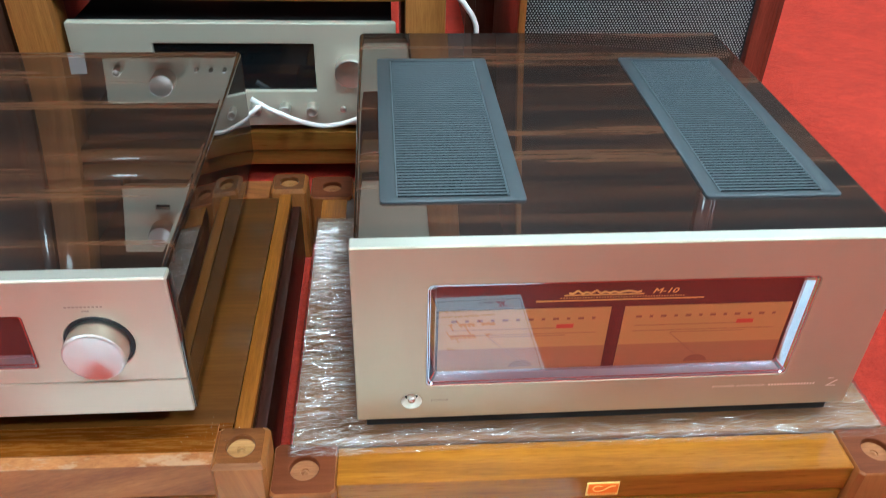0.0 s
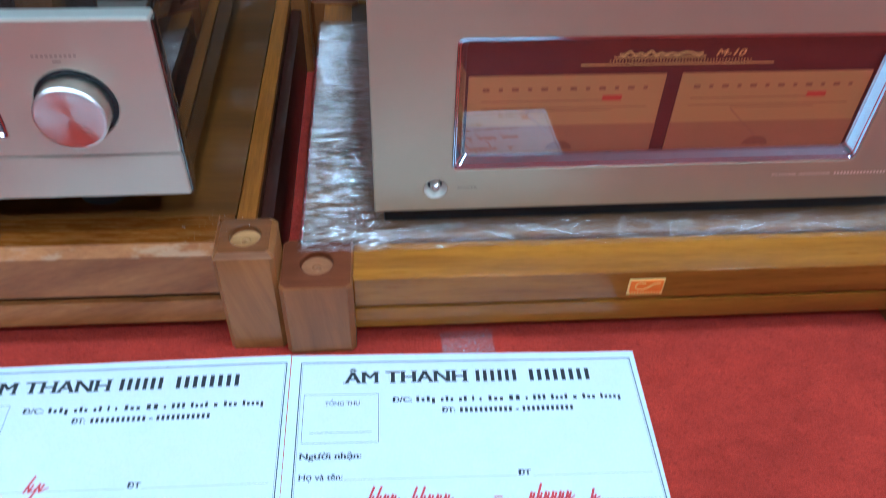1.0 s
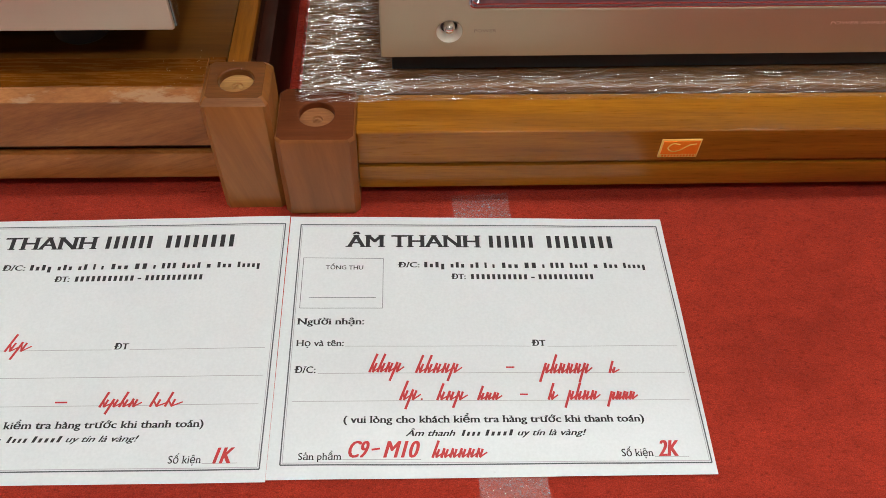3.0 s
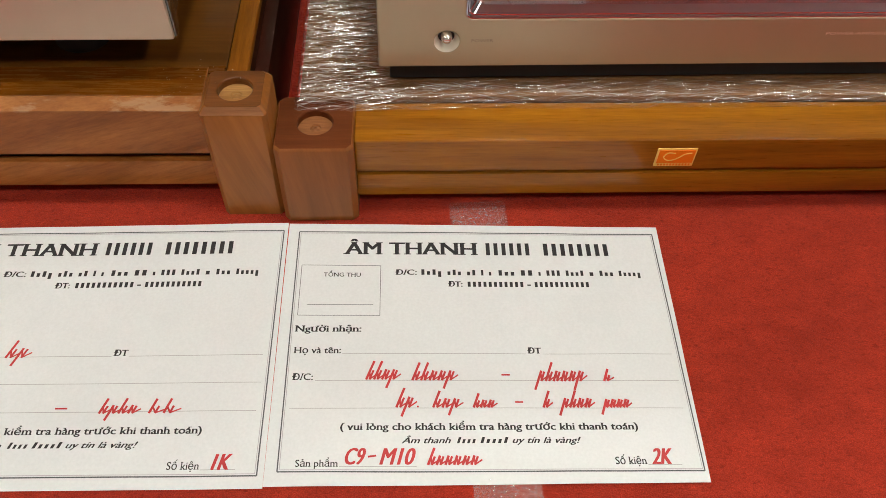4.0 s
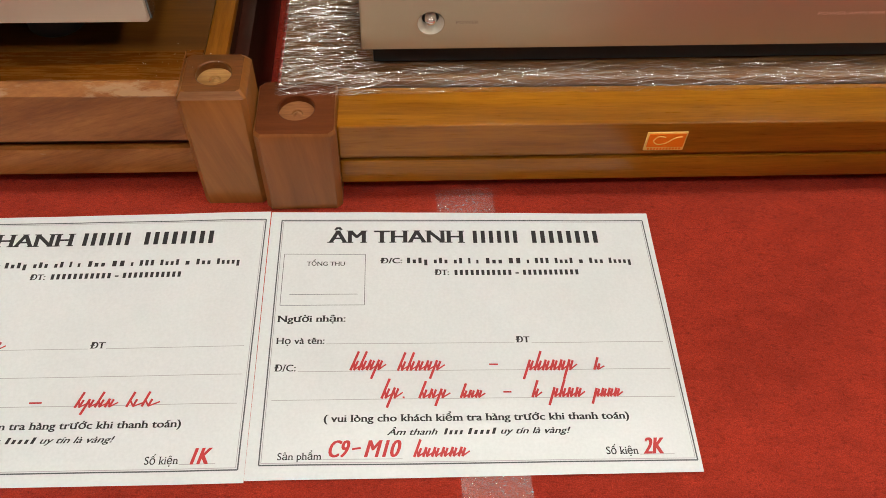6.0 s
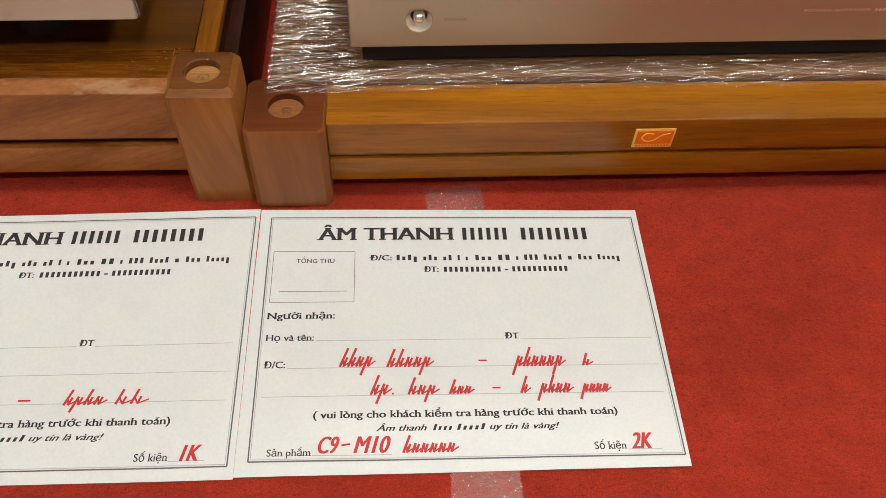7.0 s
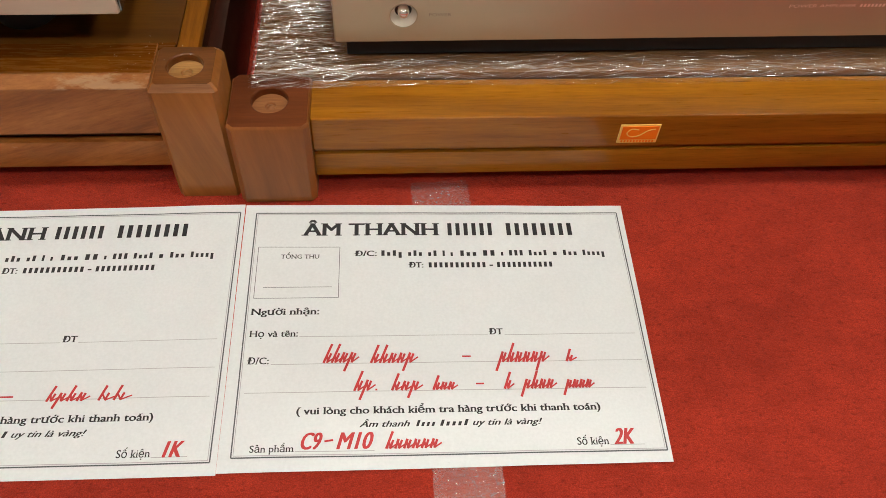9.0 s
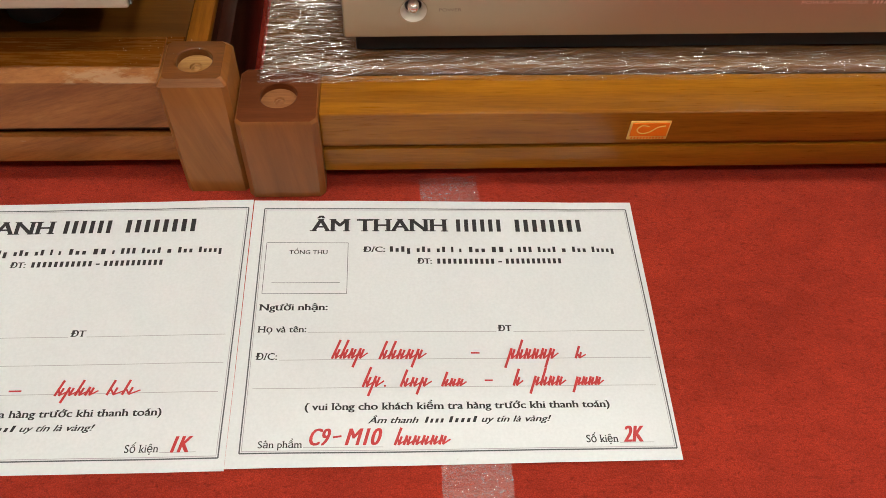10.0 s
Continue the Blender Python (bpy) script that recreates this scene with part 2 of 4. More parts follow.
TURNED.node_tree.links.new(tan.outputs["Tangent"], TURNED.node_tree.nodes["Principled BSDF"].inputs["Tangent"])
TURNED.node_tree.nodes["Principled BSDF"].inputs["Anisotropic"].default_value = 0.92
TURNED.node_tree.nodes["Principled BSDF"].inputs["Anisotropic Rotation"].default_value = 0.0
CHROME = mat_new("polished_chrome", (0.56, 0.61, 0.70), 0.10, 1.0)[0]
BUTTON = mat_new("bright_polished_button", (0.82, 0.79, 0.74), 0.18, 0.85)[0]
STEEL_DARK = mat_new("black_steel", (0.015, 0.015, 0.016), 0.5, 0.2)[0]
VENT_PAINT = mat_new("blue_grey_vent_paint", (0.040, 0.050, 0.056), 0.45, 0.2)[0]
# a paler tone than the vent frame, to set off the gaps
SLAT_PAINT = mat_new("pale_blue_grey_slat_paint", (0.080, 0.100, 0.112), 0.40, 0.2)[0]
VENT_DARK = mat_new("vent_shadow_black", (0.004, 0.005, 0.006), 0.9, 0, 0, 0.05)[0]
MAROON = mat_new("maroon_dial_panel", (0.030, 0.007, 0.010), 0.4)[0]
AMBER = mat_new("copper_meter_face", (0.52, 0.26, 0.075), 0.5)[0]
METER_INK = mat_new("dark_meter_print", (0.24, 0.09, 0.045), 0.6)[0]
METER_RED = mat_new("red_meter_mark", (0.55, 0.04, 0.02), 0.5)[0]
GILT = mat_new("bright_gilt_print", (0.88, 0.62, 0.17), 0.3, 0.35)[0]
BADGE_RED = mat_new("orange_red_enamel", (0.88, 0.20, 0.008), 0.3, 0.0, 0.0, 0.3)[0]
INK = mat_new("black_printed_ink", (0.018, 0.018, 0.02), 0.7)[0]
INK_GREY = mat_new("grey_dotted_ink", (0.38, 0.38, 0.39), 0.7)[0]
INK_LINE = mat_new("grey_blue_border_ink", (0.09, 0.10, 0.11), 0.7)[0]
MARKER = mat_new("red_marker_ink", (0.48, 0.028, 0.030), 0.55)[0]
ETCH = mat_new("etched_grey_print", (0.30, 0.25, 0.20), 0.5, 0.5)[0]
ETCH_LIGHT = mat_new("pale_etched_mark", (0.95, 0.88, 0.78), 0.3, 0.6)[0]
BLACK_GLASS = mat_new("black_display_glass", (0.008, 0.009, 0.010), 0.06, 0, 0.6)[0]
WHITE_PVC = mat_new("white_cable_sheath", (0.78, 0.78, 0.74), 0.4)[0]
RUBBER = mat_new("black_rubber", (0.02, 0.02, 0.02), 0.7)[0]
CLOTH = mat_new("black_speaker_cloth", (0.012, 0.012, 0.012), 0.9)[0]
MESH_METAL = mat_new("grey_metal_mesh", (0.42, 0.43, 0.40), 0.4, 0.7)[0]
FILM = film_material("cling_film", 0.18, 0.06, 170, 0.07, 0.4)
TAPE = film_material("clear_tape", 0.25, 0.22, 130, 0.5, 1.0, 0.03)
GLASS = glass_material()


def crease_material():
    m = bpy.data.materials.new("film_crease")
    m.use_nodes = True
    nt = m.node_tree
    b = nt.nodes["Principled BSDF"]
    b.inputs["Base Color"].default_value, b.inputs["Roughness"].default_value = (0.97, 0.95, 0.91, 1), 0.23
    b.inputs["Specular IOR Level"].default_value = 1.0
    b.inputs["Metallic"].default_value = 0.8
    tr, mix, geo = (nt.nodes.new(k) for k in ("ShaderNodeBsdfTransparent", "ShaderNodeMixShader", "ShaderNodeNewGeometry"))
    nt.links.new(value_range(nt, geo.outputs["Random Per Island"], 0.06, 0.90), mix.inputs["Fac"])
    nt.links.new(tr.outputs[0], mix.inputs[1])
    nt.links.new(b.outputs[0], mix.inputs[2])
    nt.links.new(mix.outputs[0], nt.nodes["Material Output"].inputs["Surface"])
    return m


CREASE = crease_material()
WALL = plaster("taupe_wall_paint", (0.27, 0.25, 0.225))
# darker tone for the unseen wall that the ebony cases mirror
WALL_DARK = plaster("dark_taupe_wall_paint", (0.06, 0.056, 0.052))
CEIL = plaster("white_ceiling_paint", (0.68, 0.69, 0.69))
LAMP_GLOW = glow("led_diffuser", (1.0, 0.93, 0.82), 130.0)


# ---- mesh helpers ----
def to_mesh(bm, name, material, smooth=None, keep=False):
    if not keep:
        bmesh.ops.recalc_face_normals(bm, faces=bm.faces)
    me = bpy.data.meshes.new(name)
    bm.to_mesh(me)
    bm.free()
    me.materials.append(material)
    if smooth is not None:
        me.polygons.foreach_set("use_smooth", [True] * len(me.polygons))
        me.set_sharp_from_angle(angle=radians(smooth))
    return me


def part(name, bm, material, parent, label="", smooth=35):
    me = bm if isinstance(bm, bpy.types.Mesh) else to_mesh(bm, name, material, smooth)
    ob = new(name, me)
    ob.parent = parent
    if label:
        tagged(ob, label)
    return ob


def thing(name, m, label, category, group="", kind=""):
    ob = new(name)
    ob.empty_display_size = 0.05
    ob.matrix_basis = m
    return tagged(ob, label, category, group, kind)


def solid(name, bm, material, label, category, group="", kind="", m=None, smooth=35):
    ob = new(name, to_mesh(bm, name, material, smooth))
    if m is not None:
        ob.matrix_basis = m
    return tagged(ob, label, category, group, kind)


def bm_box(x0, x1, y0, y1, z0, z1, bevel=0.0, seg=2, bm=None):
    own = bmesh.new()
    bmesh.ops.create_cube(own, size=1)
    for v in own.verts:
        v.co = (x0 if v.co.x < 0 else x1, y0 if v.co.y < 0 else y1, z0 if v.co.z < 0 else z1)
    if bevel:
        bmesh.ops.bevel(own, geom=own.edges[:], offset=bevel, segments=seg, profile=0.6, affect="EDGES", clamp_overlap=True)
    if bm is None:
        return own
    tmp = bpy.data.meshes.new("tmp")
    own.to_mesh(tmp)
    own.free()
    bm.from_mesh(tmp)
    bpy.data.meshes.remove(tmp)
    return bm


def bm_loft(rings, cap0=True, cap1=True, closed=True):
    bm = bmesh.new()
    vs = [[bm.verts.new(p) for p in r] for r in rings]
    n = len(rings[0])
    for a, b in zip(vs, vs[1:]):
        for i in range(n if closed else n - 1):
            j = (i + 1) % n
            bm.faces.new((a[i], a[j], b[j], b[i]))
    if cap0:
        bm.faces.new(vs[0][::-1])
    if cap1:
        bm.faces.new(vs[-1])
    return bm


def bm_turned(profile, axis="z", n=40, at=(0, 0, 0), caps=True):
    """A lathe: profile of (radius, height) along an axis ('y' heads towards -y)."""
    rings = []
    for r, h in profile:
        ring = []
        for i in range(n):
            a = math.tau * i / n
            c, s = r * math.cos(a), r * math.sin(a)
            p = (c, s, h) if axis == "z" else (c, -h, s)
            ring.append((at[0] + p[0], at[1] + p[1], at[2] + p[2]))
        rings.append(ring)
    return bm_loft(rings, caps, caps)


def rounded_rect(x0, x1, z0, z1, r, seg=4):
    pts = []
    for cx, cz, a0 in ((x1 - r, z1 - r, 0), (x0 + r, z1 - r, 90), (x0 + r, z0 + r, 180), (x1 - r, z0 + r, 270)):
        for i in range(seg + 1):
            a = radians(a0 + 90 * i / seg)
            pts.append((cx + r * math.cos(a), cz + r * math.sin(a)))
    return pts


def circle2(cx, cz, r, n=28):
    return [(cx + r * math.cos(math.tau * i / n), cz + r * math.sin(math.tau * i / n)) for i in range(n)]


def bm_plate(outer, holes, y0, y1, bevel=0.0):
    """An upright plate in the xz plane from y0 (front) to y1, with openings right through it."""
    bm = bmesh.new()
    for loop in (outer, *holes):
        vs = [bm.verts.new((x, y0, z)) for x, z in loop]
        for i, v in enumerate(vs):
            bm.edges.new((v, vs[(i + 1) % len(vs)]))
    bmesh.ops.triangle_fill(bm, edges=bm.edges[:], use_beauty=True)
    front = bm.faces[:]
    out = bmesh.ops.extrude_face_region(bm, geom=front, use_keep_orig=True)
    for v in out["geom"]:
        if isinstance(v, bmesh.types.BMVert):
            v.co.y = y1
    bmesh.ops.recalc_face_normals(bm, faces=bm.faces)
    if bevel:
        rim = [e for e in bm.edges if len(e.link_faces) == 2 and abs(e.verts[0].co.y - y0) < 1e-6 and abs(e.verts[1].co.y - y0) < 1e-6 and e.calc_face_angle() > 1.0]
        bmesh.ops.bevel(bm, geom=rim, offset=bevel, segments=2, profile=0.5, affect="EDGES")
    return bm


def bm_tube(points, r, n=10):
    """A tube along a smooth line through the points."""
    pts = [Vector(p) for p in points]
    fine = []
    for i in range(len(pts) - 1):
        p0, p1, p2, p3 = pts[max(i - 1, 0)], pts[i], pts[i + 1], pts[min(i + 2, len(pts) - 1)]
        for k in range(8):
            t = k / 8
            fine.append(0.5 * ((2 * p1) + (p2 - p0) * t + (2 * p0 - 5 * p1 + 4 * p2 - p3) * t * t + (3 * p1 - p0 - 3 * p2 + p3) * t ** 3))
    fine.append(pts[-1])
    rings = []
    for i, p in enumerate(fine):
        d = (fine[min(i + 1, len(fine) - 1)] - fine[max(i - 1, 0)]).normalized()
        side = d.cross(Vector((0, 0, 1)) if abs(d.z) < 0.9 else Vector((1, 0, 0))).normalized()
        up = side.cross(d)
        rings.append([p + r * (math.cos(math.tau * k / n) * side + math.sin(math.tau * k / n) * up) for k in range(n)])
    return bm_loft(rings)


def bm_quads(quads):
    bm = bmesh.new()
    for q in quads:
        bm.faces.new([bm.verts.new(p) for p in q])
    return bm


def pane(x0, x1, y, z0, z1):
    """One upright sheet that faces the front."""
    return to_mesh(bm_quads([((x0, y, z0), (x1, y, z0), (x1, y, z1), (x0, y, z1))]), "pane", GLASS, None, True)


def foot_serifs(bm, base, cap, z):
    """Thin slabs across the ends of the stems, at the base line and at both letter heights."""
    flats = []
    for e in bm.edges:
        a, b = sorted((e.verts[0].co, e.verts[1].co), key=lambda c: c.x)
        if len(e.link_faces) == 1 and abs(a.y - b.y) < cap * 0.01 and cap * 0.06 < b.x - a.x < cap * 0.36:
            if min(abs(a.y - base), abs(a.y - base - cap), abs(a.y - base - cap * 0.76)) < cap * 0.05:
                flats.append((a.x, b.x, a.y, 1 if a.y < base + cap * 0.3 else -1))
    for x0, x1, y, way in flats:
        q = [(x0 - cap * 0.09, y), (x1 + cap * 0.09, y), (x1 + cap * 0.09, y + way * cap * 0.07), (x0 - cap * 0.09, y + way * cap * 0.07)]
        bm.faces.new([bm.verts.new((px, py, z + 0.00012)) for px, py in (q if way > 0 else q[::-1])])


def text_mesh(body, x0, x1, base, cap, material, z=0.0, bold=0.0, slant=0.0, upright=False, y=0.0, serif=False):
    """Words in the built-in font between x0 and x1 on a base line; lying flat, or upright on a front at depth y. bold widens the strokes, by passes laid over one another."""
    cu = bpy.data.curves.new("words", "FONT")
    cu.body, cu.resolution_u, cu.shear, cu.offset = body, 3, slant, 0.003 if set(body) & set("ờớ") else 0.0
    ob = bpy.data.objects.new("words", cu)
    scene.collection.objects.link(ob)
    me = bpy.data.meshes.new_from_object(ob.evaluated_get(bpy.context.evaluated_depsgraph_get()))
    bpy.data.objects.remove(ob)
    bpy.data.curves.remove(cu)
    lo, hi = min(v.co.x for v in me.vertices), max(v.co.x for v in me.vertices)
    ky = cap / 0.69
    grow = bold * ky
    kx = (x1 - x0 - 2 * grow) / (hi - lo)
    bm = bmesh.new()
    for k in ((0,) if not bold else (-1, 0, 1)):
        n0 = len(bm.verts)
        bm.from_mesh(me)
        bm.verts.ensure_lookup_table()
        for v in bm.verts[n0:]:
            u, w, lift = x0 + grow * (1 + k) + (v.co.x - lo) * kx, base + v.co.y * ky, (k + 1) * 0.00005
            v.co = (u, y - lift, w) if upright else (u, w, z + lift)
    if serif:
        foot_serifs(bm, base, cap, z)
    bm.to_mesh(me)
    bm.free()
    me.materials.clear()
    me.materials.append(material)
    return me


def bar_word(x0, x1, base, x_height, z, letters, slant=0.0, fill=0.5, tall=(), low=()):
    """A word that is not spelled out: a row of plain bars, one for each letter."""
    quads, pitch = [], (x1 - x0) / letters
    for i in range(letters):
        a = x0 + pitch * (i + 0.5 - fill / 2)
        b = a + pitch * fill
        top = base + x_height * (1.5 if i in tall else 1.0)
        bot = base - x_height * (0.55 if i in low else 0.0)
        st, sb = (top - base) * slant, (bot - base) * slant
        quads.append(((a + sb, bot, z), (b + sb, bot, z), (b + st, top, z), (a + st, top, z)))
    return quads


# ---- setting ----
ROOM = (-3.2, 3.4, -2.9, 3.4, 2.75)
solid("floor", bm_box(ROOM[0], ROOM[1], ROOM[2], ROOM[3], -0.05, 0.0), CARPET, "red short-pile carpet over the whole floor", "floor", kind="structure")
solid("ceiling", bm_box(ROOM[0], ROOM[1], ROOM[2], ROOM[3], ROOM[4], ROOM[4] + 0.1), CEIL, "plain white painted ceiling", "ceiling", kind="structure")
# unseen walls; the north one darker, to dim reflections in the ebony
for nm, b in (("wall_north", (ROOM[0], ROOM[1], ROOM[3], ROOM[3] + 0.12)), ("wall_south", (ROOM[0], ROOM[1], ROOM[2] - 0.12, ROOM[2])),
              ("wall_west", (ROOM[0] - 0.12, ROOM[0], ROOM[2], ROOM[3])), ("wall_east", (ROOM[1], ROOM[1] + 0.12, ROOM[2], ROOM[3]))):
    solid(nm, bm_box(*b, 0, ROOM[4]), WALL_DARK if nm == "wall_north" else WALL, "plain taupe wall, unseen, added to close the room", "wall", kind="structure")


def ceiling_light(x, y):
    t = thing("ceiling_light", pose(x, y, ROOM[4]), "square white recessed ceiling light, switched on", "ceiling light", "ceiling lights")
    part("frame", bm_plate(rounded_rect(-0.17, 0.17, -0.17, 0.17, 0.01), [rounded_rect(-0.15, 0.15, -0.15, 0.15, 0.008)], 0, 0.02), CEIL, t).matrix_basis = pose(0, 0, 0, -90, 0, 0)
    part("diffuser", bm_box(-0.149, 0.149, -0.149, 0.149, -0.008, -0.002), LAMP_GLOW, t, "glowing white diffuser")
    return t


LAMP = ceiling_light(0.45, -0.02)
for x, y in ((2.0, -0.02), (-1.7, -0.02), (0.45, 2.0), (2.0, 2.0), (-1.7, 2.0), (2.0, -1.7), (0.45, -1.7), (-1.7, -1.7)):
    copy_thing(LAMP, pose(x, y, ROOM[4]))


# ---- racks ----
def square_ring(cx, cy, half, z, r, n=40):
    """Points round a square with rounded corners, at even angles."""
    out = []
    for i in range(n):
        a = math.tau * (i + 0.5) / n
        c, s = math.cos(a), math.sin(a)
        k = half / max(abs(c), abs(s))
        x, y = c * k, s * k
        ix, iy = max(abs(x) - (half - r), 0), max(abs(y) - (half - r), 0)
        if ix and iy:
            d = math.hypot(ix, iy)
            x, y = math.copysign(half - r + ix / d * r, x), math.copysign(half - r + iy / d * r, y)
        out.append((cx + x, cy + y, z))
    return out


def round_ring(cx, cy, r, z, n=40):
    return [(cx + r * math.cos(math.tau * (i + 0.5) / n), cy + r * math.sin(math.tau * (i + 0.5) / n), z) for i in range(n)]


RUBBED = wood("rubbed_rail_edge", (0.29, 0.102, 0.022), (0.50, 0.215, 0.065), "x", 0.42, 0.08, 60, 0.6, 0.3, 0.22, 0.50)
# paler wood that paints the highlight on the leg chamfer
CHAMFER_GLINT = wood("chamfer_highlight_wood", (0.21, 0.082, 0.028), (0.37, 0.185, 0.085), "x", 0.40, 0.1, 110)


def leg_parts(rack, cx, cy, size, height, material, chamfer, drop, hole):
    h = size / 2
    rings = [round_ring(cx, cy, hole, height - 0.006), round_ring(cx, cy, hole, height - 0.0008), round_ring(cx, cy, hole + 0.0008, height),
             square_ring(cx, cy, h - chamfer, height, 0.003), square_ring(cx, cy, h - 0.0005, height - drop, 0.003),
             square_ring(cx, cy, h, height - drop - 0.001, 0.003), square_ring(cx, cy, h, 0.0015, 0.003), square_ring(cx, cy, h - 0.0015, 0, 0.003)]
    leg = part("leg", bm_loft(rings[3:], False, True), material, rack, smooth=30)
    part("end_grain", bm_loft(rings[:4], False, False), END_OLD if material is LEG_OLD else END_WOOD, leg, "darker end-grain top")
    part("bored_hole", bm_turned([(hole + 0.0004, -0.002), (hole + 0.0004, 0.0), (0.0042, 0.0), (0.0036, -0.0012), (0.0018, -0.0004), (0.0008, 0.0006)], "z", 32, (cx, cy, height - 0.006)), HOLE_OLD if material is LEG_OLD else HOLE_WOOD, leg, "pale bored socket with a centre point")
    return leg


def rail_front(rack, x0, x1, y, zs, material, flip=1, chamfer=0.0):
    top0, top1, low0, low1 = zs
    if chamfer:
        prof = [(y, top0), (y, top1 - chamfer), (y + flip * chamfer * 0.9, top1), (y + flip * 0.04, top1), (y + flip * 0.04, top0)]
        part("upper_rail", bm_loft([[(x, py, pz) for py, pz in prof] for x in (x0, x1)]), material, rack, smooth=20)
    else:
        part("upper_rail", bm_box(x0, x1, min(y, y + flip * 0.0425), max(y, y + flip * 0.0425), top0, top1, 0.0022, 3), material, rack)
    part("lower_rail", bm_box(x0, x1, min(y + flip * 0.0025, y + flip * 0.03), max(y + flip * 0.0025, y + flip * 0.03), low0, low1, 0.0015, 2), material, rack)
    # dark strip supplies the shade under the upper rail by colour
    part("groove", bm_box(x0, x1, min(y + flip * 0.009, y + flip * 0.028), max(y + flip * 0.009, y + flip * 0.028), low1 - 0.002, top0 + 0.002), SIDE_SHADE, rack, "groove strip, its shade put into dark wood")


# the rack with the large amplifier: front corner leg at its origin
R1 = thing("wooden_rack", pose(0.0, 0.002, 0, 0, 0, 0.2), "low honey walnut audio rack with brown square legs", "audio rack")
W1, D1, L1 = 0.599, 0.547, 0.0585
for cx in (L1 / 2, W1 - L1 / 2):
    for cy in (L1 / 2, D1 - L1 / 2):
        leg_parts(R1, cx, cy, L1, 0.080, LEG_WOOD, 0.0015, 0.0012, 0.0132)
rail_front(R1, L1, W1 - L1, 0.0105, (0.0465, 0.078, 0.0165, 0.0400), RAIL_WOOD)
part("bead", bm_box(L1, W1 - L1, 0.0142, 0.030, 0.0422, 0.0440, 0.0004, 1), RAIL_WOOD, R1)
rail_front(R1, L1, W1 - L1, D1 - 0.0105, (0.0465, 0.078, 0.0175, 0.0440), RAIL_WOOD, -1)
for x0 in (0.0175, W1 - 0.0515):
    part("side_rail", bm_box(x0, x0 + 0.034, L1, D1 - L1, 0.0175, 0.0770, 0.002), SIDE_WOOD, R1)
part("shelf_panel", bm_box(0.046, W1 - 0.046, 0.053, D1 - 0.053, 0.058, 0.0755), PANEL_WOOD, R1)
BD = pose(0.0, -0.0022, 0.0025)
badge = part("badge", bm_box(0.2878, 0.3185, 0.0118, 0.0135, 0.0482, 0.0668, 0.0005), GILT, R1, "gilt metal badge with an orange-red enamel field")
badge.matrix_basis = BD
part("enamel_field", bm_box(0.2892, 0.3171, 0.0112, 0.0119, 0.0524, 0.0655), BADGE_RED, badge, "orange-red enamel field")
quads = []
for i in range(11):
    x = 0.2906 + i * 0.0024
    quads.append(((x, 0.0116, 0.0492), (x + 0.0014, 0.0116, 0.0492), (x + 0.0014, 0.0116, 0.0514), (x, 0.0116, 0.0514)))
tagged(part("badge_lettering", bm_quads(quads), BADGE_RED, badge, "unreadable raised lettering"), kind="stuff")
part("badge_emblem", bm_tube([(0.302, 0.0111, 0.0625), (0.2965, 0.0111, 0.0632), (0.2935, 0.0111, 0.0590), (0.297, 0.0111, 0.0555), (0.303, 0.0111, 0.0565), (0.309, 0.0111, 0.0615), (0.3145, 0.0111, 0.0630)], 0.0004, 6), GILT, badge, "gilt curved emblem line")

# the taller rack: its front corner leg at its origin, the rest to the west
R2 = thing("wooden_rack", pose(-0.0010, 0.0103, -0.0020, 0, 0, 0.15), "low walnut audio rack with scuffed rail and paler legs", "audio rack")
W2, D2, L2 = 0.60, 0.4985, 0.0475
for cx in (-L2 / 2, -W2 + L2 / 2):
    for cy in (L2 / 2, D2 - L2 / 2):
        leg_parts(R2, cx, cy, L2, 0.112, LEG_OLD, 0.0040, 0.0042, 0.0124)
rail_front(R2, -W2 + L2, -L2, 0.0135, (0.0580, 0.1075, 0.0205, 0.0468), RAIL_OLD, 1, 0.007)
rail_front(R2, -W2 + L2, -L2, D2 - 0.0135, (0.058, 0.1075, 0.022, 0.0555), RAIL_OLD, -1)
for x0 in (-0.0345, -W2 + 0.0185):
    part("edge_strip", bm_box(x0, x0 + 0.016, L2, D2 - L2, 0.098, 0.1075, 0.003), SIDE_WOOD, R2, "amber shelf edge strip")
    # rail coloured dark, as the gap between the racks shades it
    part("side_rail", bm_box(x0 + 0.002, x0 + 0.0145, L2, D2 - L2, 0.022, 0.0978, 0.002), SIDE_SHADE, R2, "reddish-brown side rail, coloured dark for the shaded gap")
    # extra dark skirt, added to deepen the shade of the gap
    part("shade_skirt", bm_box(*((-0.0195, -0.0080) if x0 > -0.1 else (-W2 + 0.0080, -W2 + 0.0195)), L2 + 0.0005, D2 - L2 - 0.0005, 0.004, 0.0880, 0.002), SIDE_SHADE, R2, "reddish-brown side rail, coloured dark for the shaded gap")
RX0, RX1 = -0.30, -L2 - 0.0005
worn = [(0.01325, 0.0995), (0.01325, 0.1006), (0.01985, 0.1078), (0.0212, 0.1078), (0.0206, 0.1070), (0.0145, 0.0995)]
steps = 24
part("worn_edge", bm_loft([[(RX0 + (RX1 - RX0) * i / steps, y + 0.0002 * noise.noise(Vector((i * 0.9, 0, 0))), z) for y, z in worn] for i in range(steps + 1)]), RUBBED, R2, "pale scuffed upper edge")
for x0 in (-0.0480, -W2 + 0.0355):
    part("corner_block", bm_box(x0, x0 + 0.0125, 0.0480, 0.0560, 0.085, 0.1066, 0.0005, 1), CAP_WOOD, R2)
